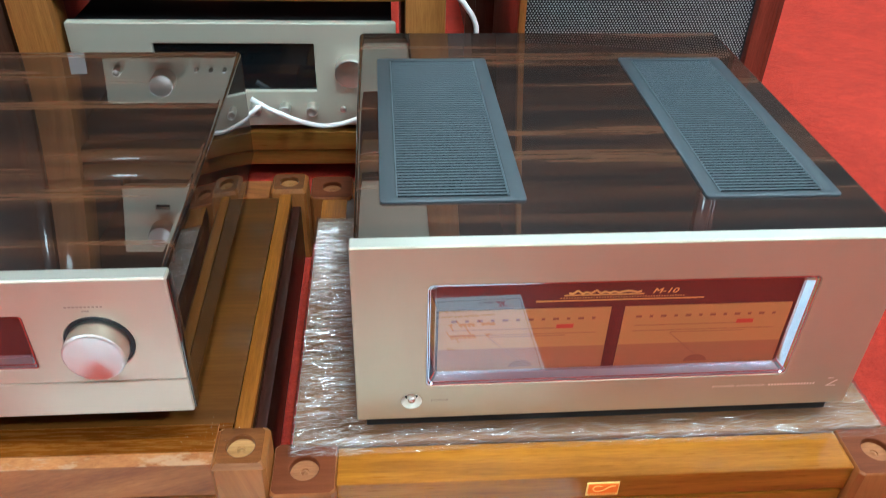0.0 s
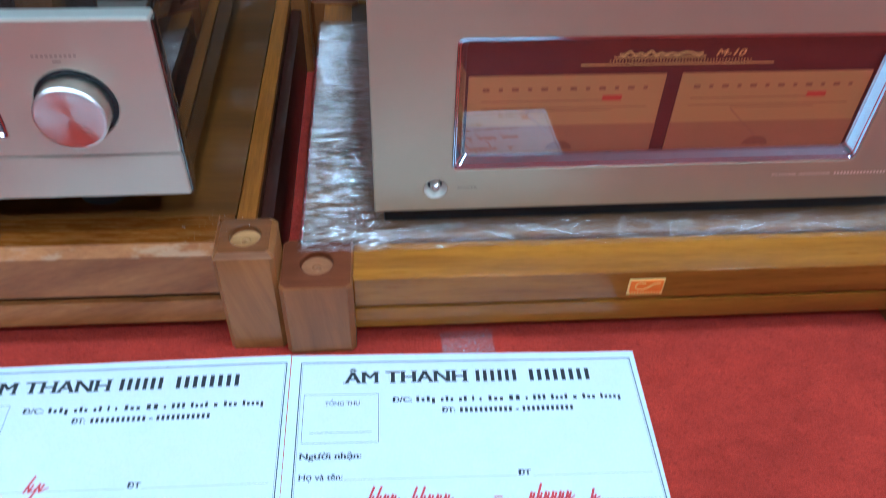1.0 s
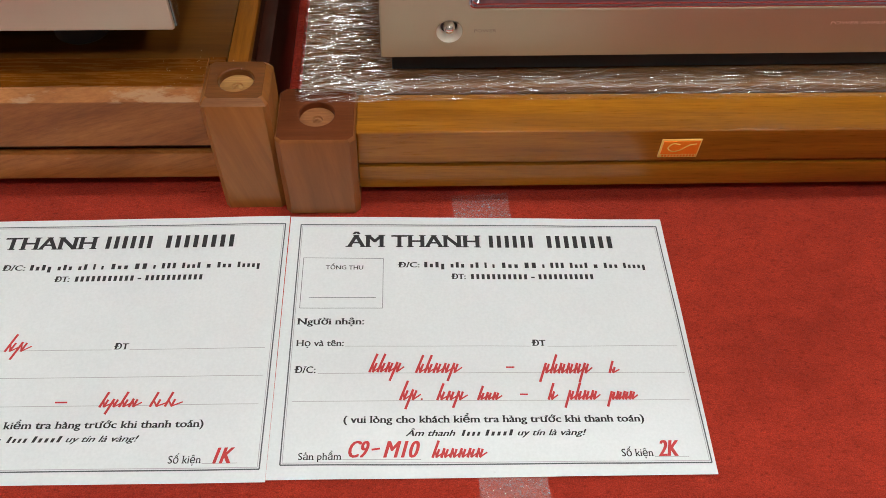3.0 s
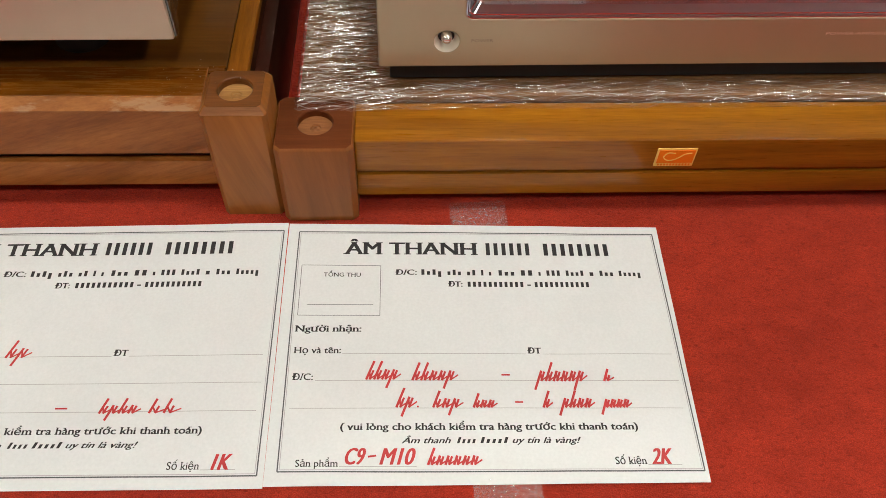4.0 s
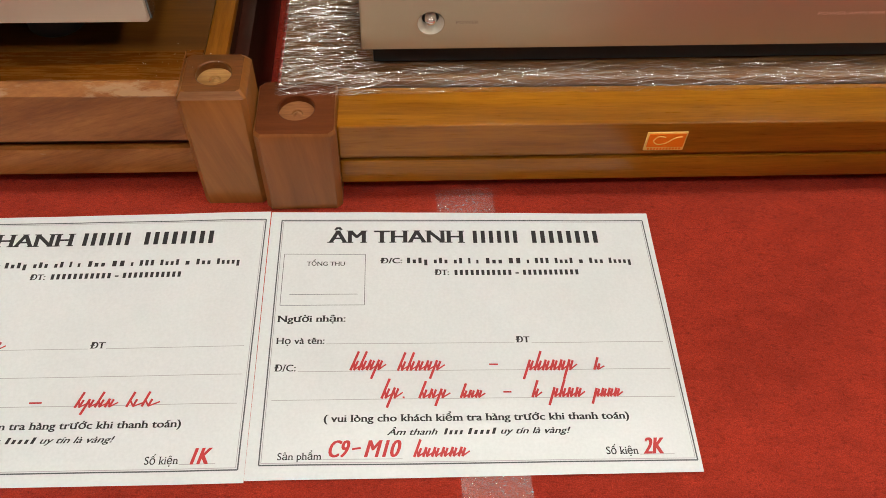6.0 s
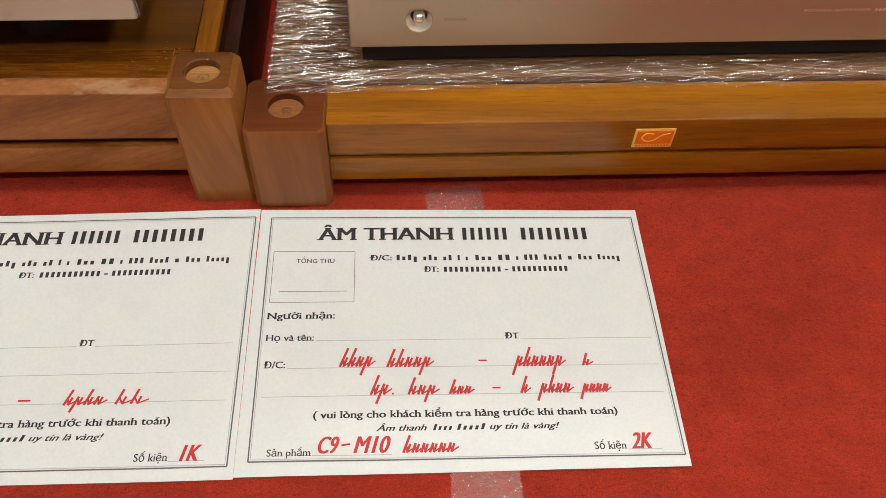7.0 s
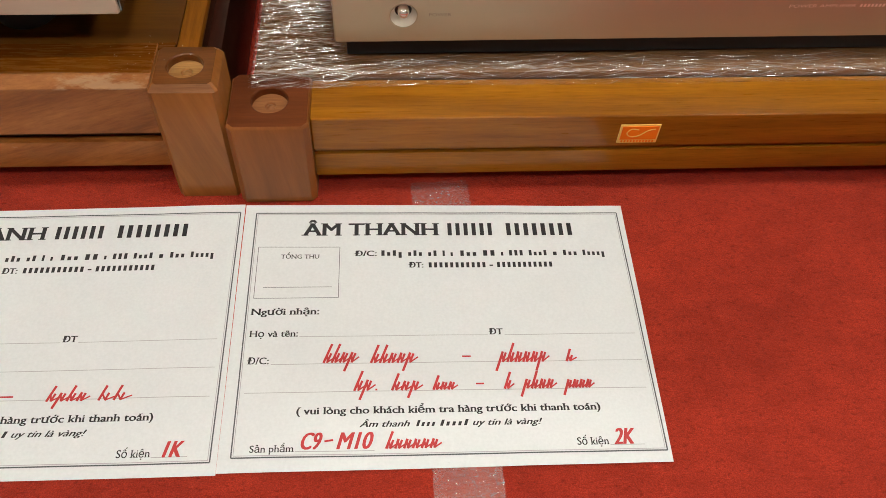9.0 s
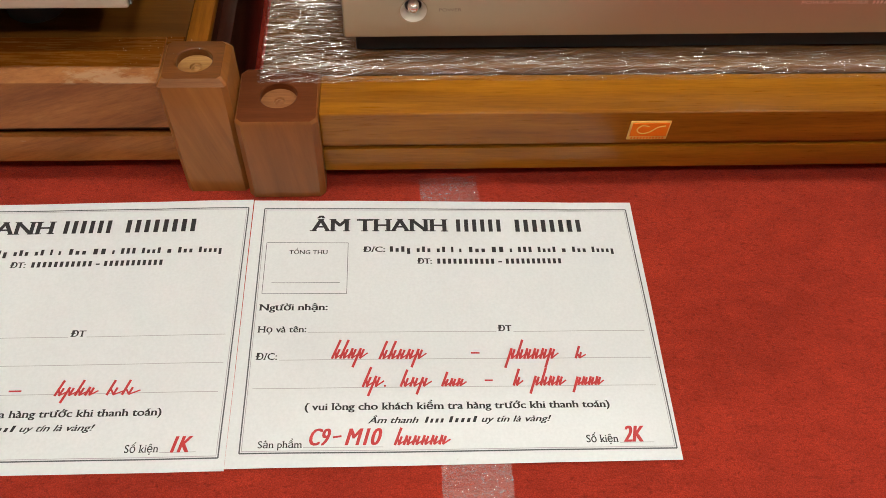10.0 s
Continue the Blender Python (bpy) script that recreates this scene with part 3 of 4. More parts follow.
part("rail_cap", bm_box(-W2 + L2 + 0.0005, -L2 - 0.0005, 0.0216, 0.0532, 0.1068, 0.1079, 0.0003, 1), CAP_WOOD, R2, "glossy dark amber rail top")
part("shelf_panel", bm_box(-W2 + 0.0350, -0.0350, 0.0545, D2 - 0.0545, 0.085, 0.1055, 0.001), PANEL_WOOD, R2)

h2 = L2 / 2
ch = [(-h2 - h2 + 0.0046, 0.0041, 0.1122), (-0.0046, 0.0041, 0.1122), (-0.0012, 0.0003, 0.1077), (-h2 - h2 + 0.0012, 0.0003, 0.1077)]
# pale face laid on the chamfer as its painted highlight
part("lit_chamfer", bm_quads([[(x, y - 0.0002, z) for x, y, z in ch]]), CHAMFER_GLINT, R2, "front chamfer, its highlight put into a pale colour")

def dust_specks(count=26):
    """Tiny pale crumbs scattered by the front corner of the rack top."""
    rnd, bm = random.Random(11), bmesh.new()
    for _ in range(count):
        x, y, r = rnd.gauss(-0.062, 0.012), rnd.gauss(0.046, 0.012), rnd.uniform(0.0002, 0.0004)
        z = 0.1101 if x > -0.049 else 0.1060
        if y < 0.024:
            continue
        top = bm.verts.new((x, y, z + r))
        ring = [bm.verts.new((x + r * math.cos(a), y + r * math.sin(a), z)) for a in (0.3, 2.2, 4.4)]
        for a, b in zip(ring, ring[1:] + ring[:1]):
            bm.faces.new((a, b, top))
    return bm


solid("dust", dust_specks(), PAPER, "tiny pale dust specks on the walnut rack corner", "dust", kind="stuff")

# ---- wrapped board ----
WB = thing("wrapped_board", pose(0.0, 0.002, 0, 0, 0, 0.3), "brown board wrapped in shiny wrinkled cling film", "board")
BX0, BX1, BY0, BY1, BZ0, BZ1 = 0.0165, 0.588, 0.0535, 0.432, 0.0762, 0.0835
part("board", bm_box(BX0, BX1, BY0, BY1, BZ0, BZ1, 0.002), BOARD_WOOD, WB)


def film_wrap(nx=300, ny=240):
    """The film lies over the board, hangs down its sides and runs out over the front rail in a loose skirt."""
    bm = bmesh.new()
    grid = []
    for j in range(ny + 1):
        row = []
        for i in range(nx + 1):
            x = BX0 - 0.012 + i / nx * (BX1 - BX0 + 0.024)
            y = BY0 - 0.022 + j / ny * (BY1 - BY0 + 0.034)
            side, front, back = max(BX0 - x, x - BX1, 0.0), max(BY0 - y, 0.0), max(y - BY1, 0.0)
            edge = 0.004 * noise.noise(Vector((x * 22, 0.7, 3.0))) + 0.0022 * noise.noise(Vector((x * 90, 2.7, 3.0)))
            z = BZ1 + 0.0006 - 0.8 * side - 0.8 * back
            if front:
                z = max(BZ1 + 0.0006 - 0.35 * front, 0.0792)
                y = BY0 - front * (0.48 + 18 * edge)
            if side:
                x = (BX0 - 0.0015 - 0.18 * side) if x < BX0 else (BX1 + 0.0015 + 0.18 * side)
            crease = abs(noise.noise(Vector((x * 11 + 3, y * 120, 0.3)))) + 0.6 * abs(noise.noise(Vector((x * 26, y * 190 + x * 50, 4.1))))
            lump = noise.noise(Vector((x * 28, y * 28, 9.0)))
            z += 0.0015 * (1 - min(crease * 1.6, 1)) ** 2 + 0.0005 * (lump + 1)
            row.append(bm.verts.new((x, y, z)))
        grid.append(row)
    for j in range(ny):
        for i in range(nx):
            bm.faces.new((grid[j][i], grid[j][i + 1], grid[j + 1][i + 1], grid[j + 1][i]))
    return bm


part("cling_film", to_mesh(film_wrap(), "cling_film", FILM, 180, True), FILM, WB, "clear wrinkled cling film with bright creases")



def crease_strips(count=4600):
    """Sharp folds of the film: narrow bent tents that catch the light, mostly running across the board."""
    rnd = random.Random(5)
    verts, faces = [], []
    for k in range(count):
        zone = (0, 0, 1, 1, 0, 3, 4)[k % 7]
        if zone < 2:
            x, y = rnd.uniform(BX0 - 0.001, 0.085), rnd.uniform(BY0 - 0.012, BY1 - 0.01)
        elif zone < 4:
            x, y = rnd.uniform(BX0, BX1), BY0 + rnd.triangular(-0.011, 0.020, 0.0)
        else:
            x, y = rnd.uniform(0.535, BX1), rnd.uniform(BY0, BY0 + 0.25)
        length, width = rnd.uniform(0.005, 0.026) * (1.3 if zone >= 2 else 1.0), rnd.uniform(0.00005, 0.00020)
        turn = rnd.gauss(0.07, 0.15)
        bend = rnd.uniform(-0.12, 0.12)
        rise = rnd.uniform(0.16, 0.60)
        dx, dy = math.cos(turn), math.sin(turn)
        n0 = len(verts)
        for i in range(6):
            u = i / 5 - 0.5
            w = width * (1 - (2 * u) ** 2) + 0.00004
            px = x + dx * u * length - dy * bend * u * u * length
            py = y + dy * u * length + dx * bend * u * u * length
            px = min(max(px, BX0 - 0.001), BX1 + 0.001)
            front = max(BY0 - py, 0.0)
            z = max(BZ1 + 0.0014 - 0.35 * front, 0.0806)
            verts += [(px + dy * w, py - dx * w, z), (px, py, z + w * rise + 0.0001), (px - dy * w, py + dx * w, z)]
            if i:
                a = n0 + 3 * i
                faces += [(a - 3, a, a + 1, a - 2), (a - 2, a + 1, a + 2, a - 1)]
    me = bpy.data.meshes.new("film_creases")
    me.from_pydata(verts, [], faces)
    me.materials.append(CREASE)
    return me


tagged(part("film_creases", crease_strips(), CREASE, WB, "bright sharp folds of the film"), kind="stuff")

# ---- the large power amplifier ----
def vent_parts(amp, x0, x1, y0, y1, z):
    vent = part("vent", bm_plate(rounded_rect(x0, x1, -y1, -y0, 0.004), [rounded_rect(x0 + 0.014, x1 - 0.014, -y1 + 0.008, -y0 - 0.008, 0.001)], 0.002, 0, 0.0006), VENT_PAINT, amp, "blue-grey painted ventilation grille")
    vent.matrix_basis = pose(0, 0, z, 90, 0, 0)
    # thin black sheet: the shade between the slats, put in as colour
    part("vent_shade", bm_box(x0 + 0.013, x1 - 0.013, 0.0003, 0.0009, -y1 + 0.007, -y0 - 0.007), VENT_DARK, vent, "black sheet below the slats, in place of shade")
    for rx in (x0 + 0.0150, x1 - 0.0150):
        part("rim", bm_box(rx - 0.0007, rx + 0.0007, 0.0009, 0.0023, -y1 + 0.009, -y0 - 0.009, 0.0003, 1), SLAT_PAINT, vent, "paler inner edge")
    n = 58
    pitch = (y1 - y0 - 0.02) / n
    slat = to_mesh(bm_box(x0 + 0.0155, x1 - 0.0155, -0.0005, 0.0005, -pitch * 0.18, pitch * 0.18, 0.0003, 1), "slat", SLAT_PAINT, 35)
    for i in range(n):
        s = part("slat", slat, SLAT_PAINT, vent)
        s.matrix_basis = Matrix.Translation((0, 0.0014, -y0 - 0.010 - pitch * (i + 0.5)))
    return vent


def power_amplifier(m):
    amp = thing("power_amplifier", m, "large champagne-gold power amplifier with glossy striped ebony case and two meters", "amplifier")
    W, Hh, D = 0.4690, 0.1960, 0.4625
    wx0, wx1, wz0, wz1 = 0.0630, 0.3985, 0.0415, 0.1570
    part("front_panel", bm_plate(rounded_rect(0, W, 0, Hh, 0.0015, 2), [rounded_rect(wx0, wx1, wz0, wz1, 0.005), circle2(0.0500, 0.0225, 0.0092)], 0, 0.014, 0.0012), GOLD, amp, "brushed champagne-gold front panel", 12)
    part("top_edge", bm_box(0.0005, W - 0.0005, 0.0012, 0.0140, Hh - 0.0005, Hh + 0.0006, 0.0004, 1), GOLD_LIGHT, amp)
    # case: rounded upper long edges
    r = 0.007
    prof = []
    for i in range(7):
        a = radians(180 - 15 * i)
        prof.append((0.003 + r + r * math.cos(a), Hh - 0.001 - r + r * math.sin(a)))
    for i in range(7):
        a = radians(90 - 15 * i)
        prof.append((W - 0.003 - r + r * math.cos(a), Hh - 0.001 - r + r * math.sin(a)))
    prof += [(W - 0.003, 0.004), (0.003, 0.004)]
    part("case", bm_loft([[(x, 0.0145, z) for x, z in prof], [(x, D, z) for x, z in prof]], False), EBONY, amp, "glossy striped ebony veneer case", 20)
    # reaches down to the board: its black front supplies the shade below
    part("base", bm_box(0.008, W - 0.008, 0.0110, D - 0.02, -0.0195, 0.0042, 0.001), STEEL_DARK, amp, "black steel base, filling the shaded gap down to the board")
    # chrome window surround, sloping inwards
    ins = 0.008
    rings = [[(x, yy, z) for x, z in rounded_rect(wx0 + e + 0.0002, wx1 - e - 0.0002, wz0 + e + 0.0002, wz1 - e - 0.0002, 0.0045)] for e, yy in ((0, 0.0006), (0.0008, 0.0008), (0.0018, 0.0024), (0.0026, 0.0026), (ins, 0.0098))]
    part("window_surround", bm_loft(rings, False, False), CHROME, amp, "polished chrome stepped window surround", 20)
    part("window_glass", pane(wx0 + 0.004, wx1 - 0.004, 0.0080, wz0 + 0.004, wz1 - 0.004), GLASS, amp, "clear reflecting glass")
    dial = part("dial_panel", bm_box(wx0 + 0.001, wx1 - 0.001, 0.0125, 0.0145, wz0 + 0.001, wz1 - 0.001), MAROON, amp, "dark maroon dial panel")
    for mx0, mx1 in ((0.0735, 0.2245), (0.2370, 0.3885)):
        meter = part("meter", bm_box(mx0, mx1, 0.0115, 0.0127, 0.0475, 0.1190), AMBER, amp, "copper-coloured meter face")
        mw = mx1 - mx0
        q = []
        for i in range(12):
            cx = mx0 + mw * (0.09 + 0.074 * i)
            w = 0.0026 if i % 2 == 0 else 0.0016
            q.append(((cx - w, 0.0112, 0.1063), (cx + w, 0.0112, 0.1063), (cx + w, 0.0112, 0.1091), (cx - w, 0.0112, 0.1091)))
        for zz, a, b in ((0.0905, 0.07, 0.93), (0.0970, 0.07, 0.70), (0.0905, 0.07, 0.78), (0.0880, 0.3, 0.75)):
            q.append(((mx0 + mw * a, 0.0112, zz), (mx0 + mw * b, 0.0112, zz), (mx0 + mw * b, 0.0112, zz + 0.0006), (mx0 + mw * a, 0.0112, zz + 0.0006)))
        part("scale_print", bm_quads(q), METER_INK, meter, "faint dark scale marks")
        part("red_zone", bm_box(mx0 + mw * 0.69, mx0 + mw * 0.79, 0.0108, 0.0114, 0.0970, 0.1013), METER_RED, meter, "red overload mark")
        part("needle", bm_tube([(mx0 + mw * 0.52, 0.0107, 0.0555), (mx0 + mw * 0.30, 0.0107, 0.0875)], 0.0003, 5), METER_INK, meter)
        hub = [(mx0 + mw * 0.5 + 0.011 * math.cos(radians(a)), 0.0107, 0.0517 + 0.0085 * math.sin(radians(a))) for a in range(0, 181, 15)]
        part("needle_hub", bm_quads([hub]), METER_INK, meter, "dark half-round needle hub")
        part("lower_band", bm_quads([((mx0, 0.0110, 0.0480), (mx1, 0.0110, 0.0480), (mx1, 0.0110, 0.0750), (mx0, 0.0110, 0.0750))]), mat_new("copper_meter_band", (0.37, 0.150, 0.060), 0.5)[0], meter, "darker copper lower band")
    # gilt script emblem as a plain wavy stroke, model number, rule
    pts = [(0.185, 0.1358)]
    for i in range(16):
        pts.append((0.1885 + i * 0.0040, 0.1350 + (0.0013 if i % 2 else 0.0002) + (0.0016 if i in (1, 5, 12) else 0)))
    part("emblem", bm_tube([(x, 0.0119, z) for x, z in pts], 0.0008, 6), GILT, amp, "gilt script emblem drawn as a plain stroke")
    part("emblem_underline", bm_box(0.181, 0.251, 0.0114, 0.0122, 0.1330, 0.1337), GILT, amp)
    part("model_number", text_mesh("M-10", 0.2585, 0.2815, 0.1335, 0.0055, GILT, upright=True, y=0.0118, bold=0.02, slant=0.3), GILT, amp, "gilt model number")
    part("gilt_rule", bm_box(0.157, 0.3055, 0.0116, 0.0123, 0.1270, 0.1277), GILT, amp, "thin gilt rule")
    q = []
    for i in range(46):
        x = 0.178 + i * 0.0024
        q.append(((x, 0.0118, 0.1299), (x + 0.0013, 0.0118, 0.1299), (x + 0.0013, 0.0118, 0.1309), (x, 0.0118, 0.1309)))
    tagged(part("small_print", bm_quads(q), GILT, amp, "unreadable gilt small print"), kind="stuff")
    # power button in its dished hole
    # recess brightened by colour where light would fall on its lower wall
    cup = part("button_recess", bm_turned([(0.0094, 0.0002), (0.0090, -0.0008), (0.0066, -0.0050), (0.0060, -0.0125)], "y", 28, (0.0500, 0.0003, 0.0225), False), GOLD_RECESS, amp, "bored recess, coloured pale to read as lit")
    part("recess_floor", bm_turned([(0.0061, -0.0075), (0.0061, -0.0090)], "y", 28, (0.0500, 0.0, 0.0225)), STEEL_DARK, cup, "dark floor of the recess")
    part("power_button", bm_turned([(0.0040, -0.0125), (0.0042, -0.0030), (0.0038, -0.0008), (0.0026, 0.0008), (0.0008, 0.0014)], "y", 24, (0.0500, -0.0006, 0.0240)), BUTTON, cup, "round polished power button")
    part("power_label", text_mesh("POWER", 0.0680, 0.0840, 0.0222, 0.0026, ETCH, upright=True, y=-0.0003), ETCH, amp, "small etched word")
    part("front_label", text_mesh("POWER AMPLIFIER", 0.332, 0.383, 0.0265, 0.0026, ETCH_LIGHT, upright=True, y=-0.0003), ETCH, amp, "small etched words")
    q = []
    for i in range(16):
        x = 0.386 + i * 0.0029
        q.append(((x, -0.0003, 0.0265), (x + 0.0018, -0.0003, 0.0265), (x + 0.0018, -0.0003, 0.0291), (x, -0.0003, 0.0291)))
    part("front_small_print", bm_quads(q), ETCH_LIGHT, amp, "unreadable etched small print")
    q = [((0.443, -0.0003, 0.0335), (0.4485, -0.0003, 0.0335), (0.4485, -0.0003, 0.0345), (0.443, -0.0003, 0.0345)),
         ((0.443, -0.0003, 0.0235), (0.453, -0.0003, 0.0235), (0.453, -0.0003, 0.0246), (0.443, -0.0003, 0.0246)),
         ((0.443, -0.0003, 0.0240), (0.4446, -0.0003, 0.0240), (0.4535, -0.0003, 0.0310), (0.4522, -0.0003, 0.0318))]
    part("symbol", bm_quads(q), ETCH_LIGHT, amp, "pale etched angular symbol")
    vent_parts(amp, 0.0250, 0.1520, 0.065, 0.377, Hh - 0.001)
    vent_parts(amp, 0.3115, 0.4355, 0.065, 0.377, Hh - 0.001)
    for fx in (0.06, W - 0.06):
        for fy in (0.06, D - 0.06):
            part("foot", bm_turned([(0.022, -0.0215), (0.023, -0.019), (0.023, -0.003)], "z", 24, (fx, fy, 0)), RUBBER, amp)
    return amp


power_amplifier(pose(0.0772, 0.0630, 0.1060, 0, 0, 0.9))


# ---- knobs and switches ----
def knob_parts(parent, x, z, r, depth, material=SILVER, y=0.0, name="knob"):
    k = part(name, bm_turned([(r, -0.001), (r, depth - 0.002), (r - 0.0008, depth - 0.0006), (r - 0.002, depth), (r * 0.5, depth - 0.0012), (0.0004, depth - 0.0016)], "y", 48), material, parent, "turned metal knob", 25)
    k.matrix_basis = Matrix.Translation((x, y, z))
    return k


def control_amplifier(m):
    amp = thing("control_amplifier", m, "champagne-gold control amplifier with large volume knob and glossy ebony case", "amplifier")
    W, Hh, D = 0.46, 0.1460, 0.4515
    kx, kz = -0.0625, 0.0820
    dx0, dx1, dz0, dz1 = -0.34, -0.1160, 0.0555, 0.1115
    seam = 0.0385
    part("front_panel", bm_plate(rounded_rect(-W, 0, seam + 0.0006, Hh, 0.002, 3), [circle2(kx, kz, 0.0275, 40), rounded_rect(dx0, dx1, dz0, dz1, 0.003)], 0, 0.014, 0.0015), GOLD_ROSE, amp, "brushed champagne-gold front panel", 12)
    part("lower_flap", bm_plate(rounded_rect(-W, 0, 0, seam - 0.0004, 0.002, 3), [], 0, 0.014, 0.0012), GOLD_ROSE, amp, "brushed champagne-gold hinged lower flap", 12)
    part("top_edge", bm_box(-W + 0.001, -0.001, 0.0015, 0.0140, Hh - 0.0005, Hh + 0.0006, 0.0004, 1), GOLD_LIGHT, amp)
    r = 0.006
    prof = []
    for i in range(7):
        a = radians(180 - 15 * i)
        prof.append((-W + 0.003 + r + r * math.cos(a), Hh - 0.001 - r + r * math.sin(a)))
    for i in range(7):
        a = radians(90 - 15 * i)
        prof.append((-0.003 - r + r * math.cos(a), Hh - 0.001 - r + r * math.sin(a)))
    prof += [(-0.003, 0.003), (-W + 0.003, 0.003)]
    part("case", bm_loft([[(x, 0.0145, z) for x, z in prof], [(x, D, z) for x, z in prof]], False), EBONY, amp, "glossy striped ebony veneer case", 20)
    part("side_strip", bm_box(-0.0008, 0.0016, 0.0030, 0.0150, 0.0008, Hh - 0.0030, 0.0007, 2), EBONY, amp, "dark glossy side edge")
    part("bottom_plate", bm_box(-W + 0.008, -0.008, 0.012, D - 0.01, -0.003, 0.0032), STEEL_DARK, amp)
    part("knob_well", bm_turned([(0.0274, -0.0005), (0.0274, -0.008), (0.01, -0.009)], "y", 40, (kx, 0, kz)), STEEL_DARK, amp, "dark ring behind the knob")
    knob_parts(amp, kx, kz, 0.0243, 0.0205, TURNED, 0.002, "volume_knob")
    part("pointer", bm_box(-0.0685, -0.0630, -0.0004, 0.001, 0.1155, 0.1164), ETCH, amp)
    q = []
    for i in range(10):
        x = -0.0810 + i * 0.0030
        q.append(((x, -0.0003, 0.1195), (x + 0.0018, -0.0003, 0.1195), (x + 0.0018, -0.0003, 0.1208), (x, -0.0003, 0.1208)))
    part("knob_caption", bm_quads(q), ETCH, amp, "unreadable etched caption")
    rings = [[(x, yy, z) for x, z in rounded_rect(dx0 + e, dx1 - e, dz0 + e, dz1 - e, 0.0026)] for e, yy in ((0.0002, 0.0006), (0.0010, 0.0008), (0.0022, 0.0030), (0.0030, 0.0032), (0.007, 0.0098))]
    part("window_surround", bm_loft(rings, False, False), CHROME, amp, "polished chrome window surround", 20)
    part("window_glass", pane(dx0 + 0.004, dx1 - 0.004, 0.0080, dz0 + 0.004, dz1 - 0.004), GLASS, amp)
    part("dial_panel", bm_box(dx0 + 0.001, dx1 - 0.001, 0.0125, 0.0145, dz0 + 0.001, dz1 - 0.001), MAROON, amp, "dark maroon dial panel")
    for fx in (-0.085, -W + 0.085):
        for fy in (0.055, D - 0.06):
            part("foot", bm_turned([(0.019, -0.0385), (0.021, -0.0365), (0.021, -0.003)], "z", 28, (fx, fy, 0)), RUBBER, amp, "round black foot")
    return amp


control_amplifier(pose(-0.0620, 0.0470, 0.1420, 0, 0, 0.8))


# ---- rack tower behind, with three gold amplifiers ----
TY = 0.655
T = thing("wooden_rack_tower", pose(0, TY, 0), "tall oak-coloured wooden rack holding three amplifiers", "audio rack")
TX0, TX1, TD = -0.410, 0.191, 0.44
for x0 in (TX0, TX1 - 0.057):
    for y0 in (0.0, TD - 0.057):
        part("post", bm_box(x0, x0 + 0.057, y0, y0 + 0.057, 0, 1.45, 0.003), POST_WOOD, T)
for z0 in (0.032, 0.293, 0.524, 0.80, 1.08, 1.36):
    part("shelf_rail", bm_box(TX0 + 0.057, TX1 - 0.057, 0.010, 0.046, z0 + 0.027, z0 + 0.058, 0.002), TOWER_RAIL, T)
    part("shelf_rail", bm_box(TX0 + 0.057, TX1 - 0.057, 0.013, 0.042, z0, z0 + 0.025, 0.002), TOWER_RAIL, T)
    part("shelf_panel", bm_box(TX0 + 0.012, TX1 - 0.012, 0.047, TD - 0.01, z0 + 0.03, z0 + 0.055), PANEL_WOOD, T)


def tower_amplifier(name, label, x, z, w, h, parts):
    a = thing(name, pose(x, TY + 0.012, z), label, "amplifier")
    hole = [rounded_rect(*parts["display"], 0.001, 2)] if "display" in parts else []
    part("front_panel", bm_plate(rounded_rect(0, w, 0, h, 0.004), hole, 0, 0.012, 0.002), GOLD_PALE, a, "brushed champagne-gold front panel", 12)
    part("case", bm_box(0.006, w - 0.006, 0.0125, 0.36, 0.002, h - 0.004, 0.002), STEEL_DARK, a, "black steel case")
    if "display" in parts:
        d = parts["display"]
        part("display", bm_box(d[0] - 0.001, d[1] + 0.001, 0.006, 0.0125, d[2] - 0.001, d[3] + 0.001), BLACK_GLASS, a, "black glass display")
    for kx, kz, kr, kd in parts["knobs"]:
        knob_parts(a, kx, kz, kr, kd)
    for fx in (0.05, w - 0.05):
        for fy in (0.04, 0.30):
            part("foot", bm_turned([(0.018, -0.016), (0.018, 0.003)], "z", 20, (fx, fy, 0)), RUBBER, a)
    return a


tower_amplifier("integrated_amplifier", "champagne-gold amplifier with black display and row of small knobs", -0.344, 0.1010, 0.464, 0.161,
                {"display": (0.116, 0.345, 0.057, 0.130), "knobs": [(0.397, 0.092, 0.0225, 0.02), (0.252, 0.031, 0.0085, 0.018), (0.296, 0.031, 0.0085, 0.018), (0.337, 0.031, 0.0085, 0.018), (0.383, 0.028, 0.0045, 0.006)]})
tower_amplifier("integrated_amplifier", "pale gold amplifier with source knob and small toggles", -0.300, 0.367, 0.43, 0.077,
                {"knobs": [(0.090, 0.038, 0.019, 0.022), (0.022, 0.020, 0.007, 0.012), (0.140, 0.020, 0.003, 0.01), (0.162, 0.020, 0.003, 0.01), (0.182, 0.020, 0.003, 0.01)]})
tower_amplifier("integrated_amplifier", "pale gold amplifier with one large knob and narrow slot", -0.290, 0.598, 0.43, 0.135,
                {"display": (0.058, 0.082, 0.036, 0.044), "knobs": [(0.07, 0.088, 0.022, 0.022)]})

card = thing("price_card", pose(-0.334, TY + 0.006, 0.3555), "small white folded card standing on the rack shelf", "card")
part("card_leaf", bm_box(-0.012, 0.012, 0.0, 0.0008, 0.0, 0.034, 0.0002, 1), PAPER, card)
part("card_leaf", bm_box(-0.012, 0.012, 0.001, 0.012, 0.0, 0.0008, 0.0002, 1), PAPER, card)

# ---- loudspeaker behind ----
SY = 0.86
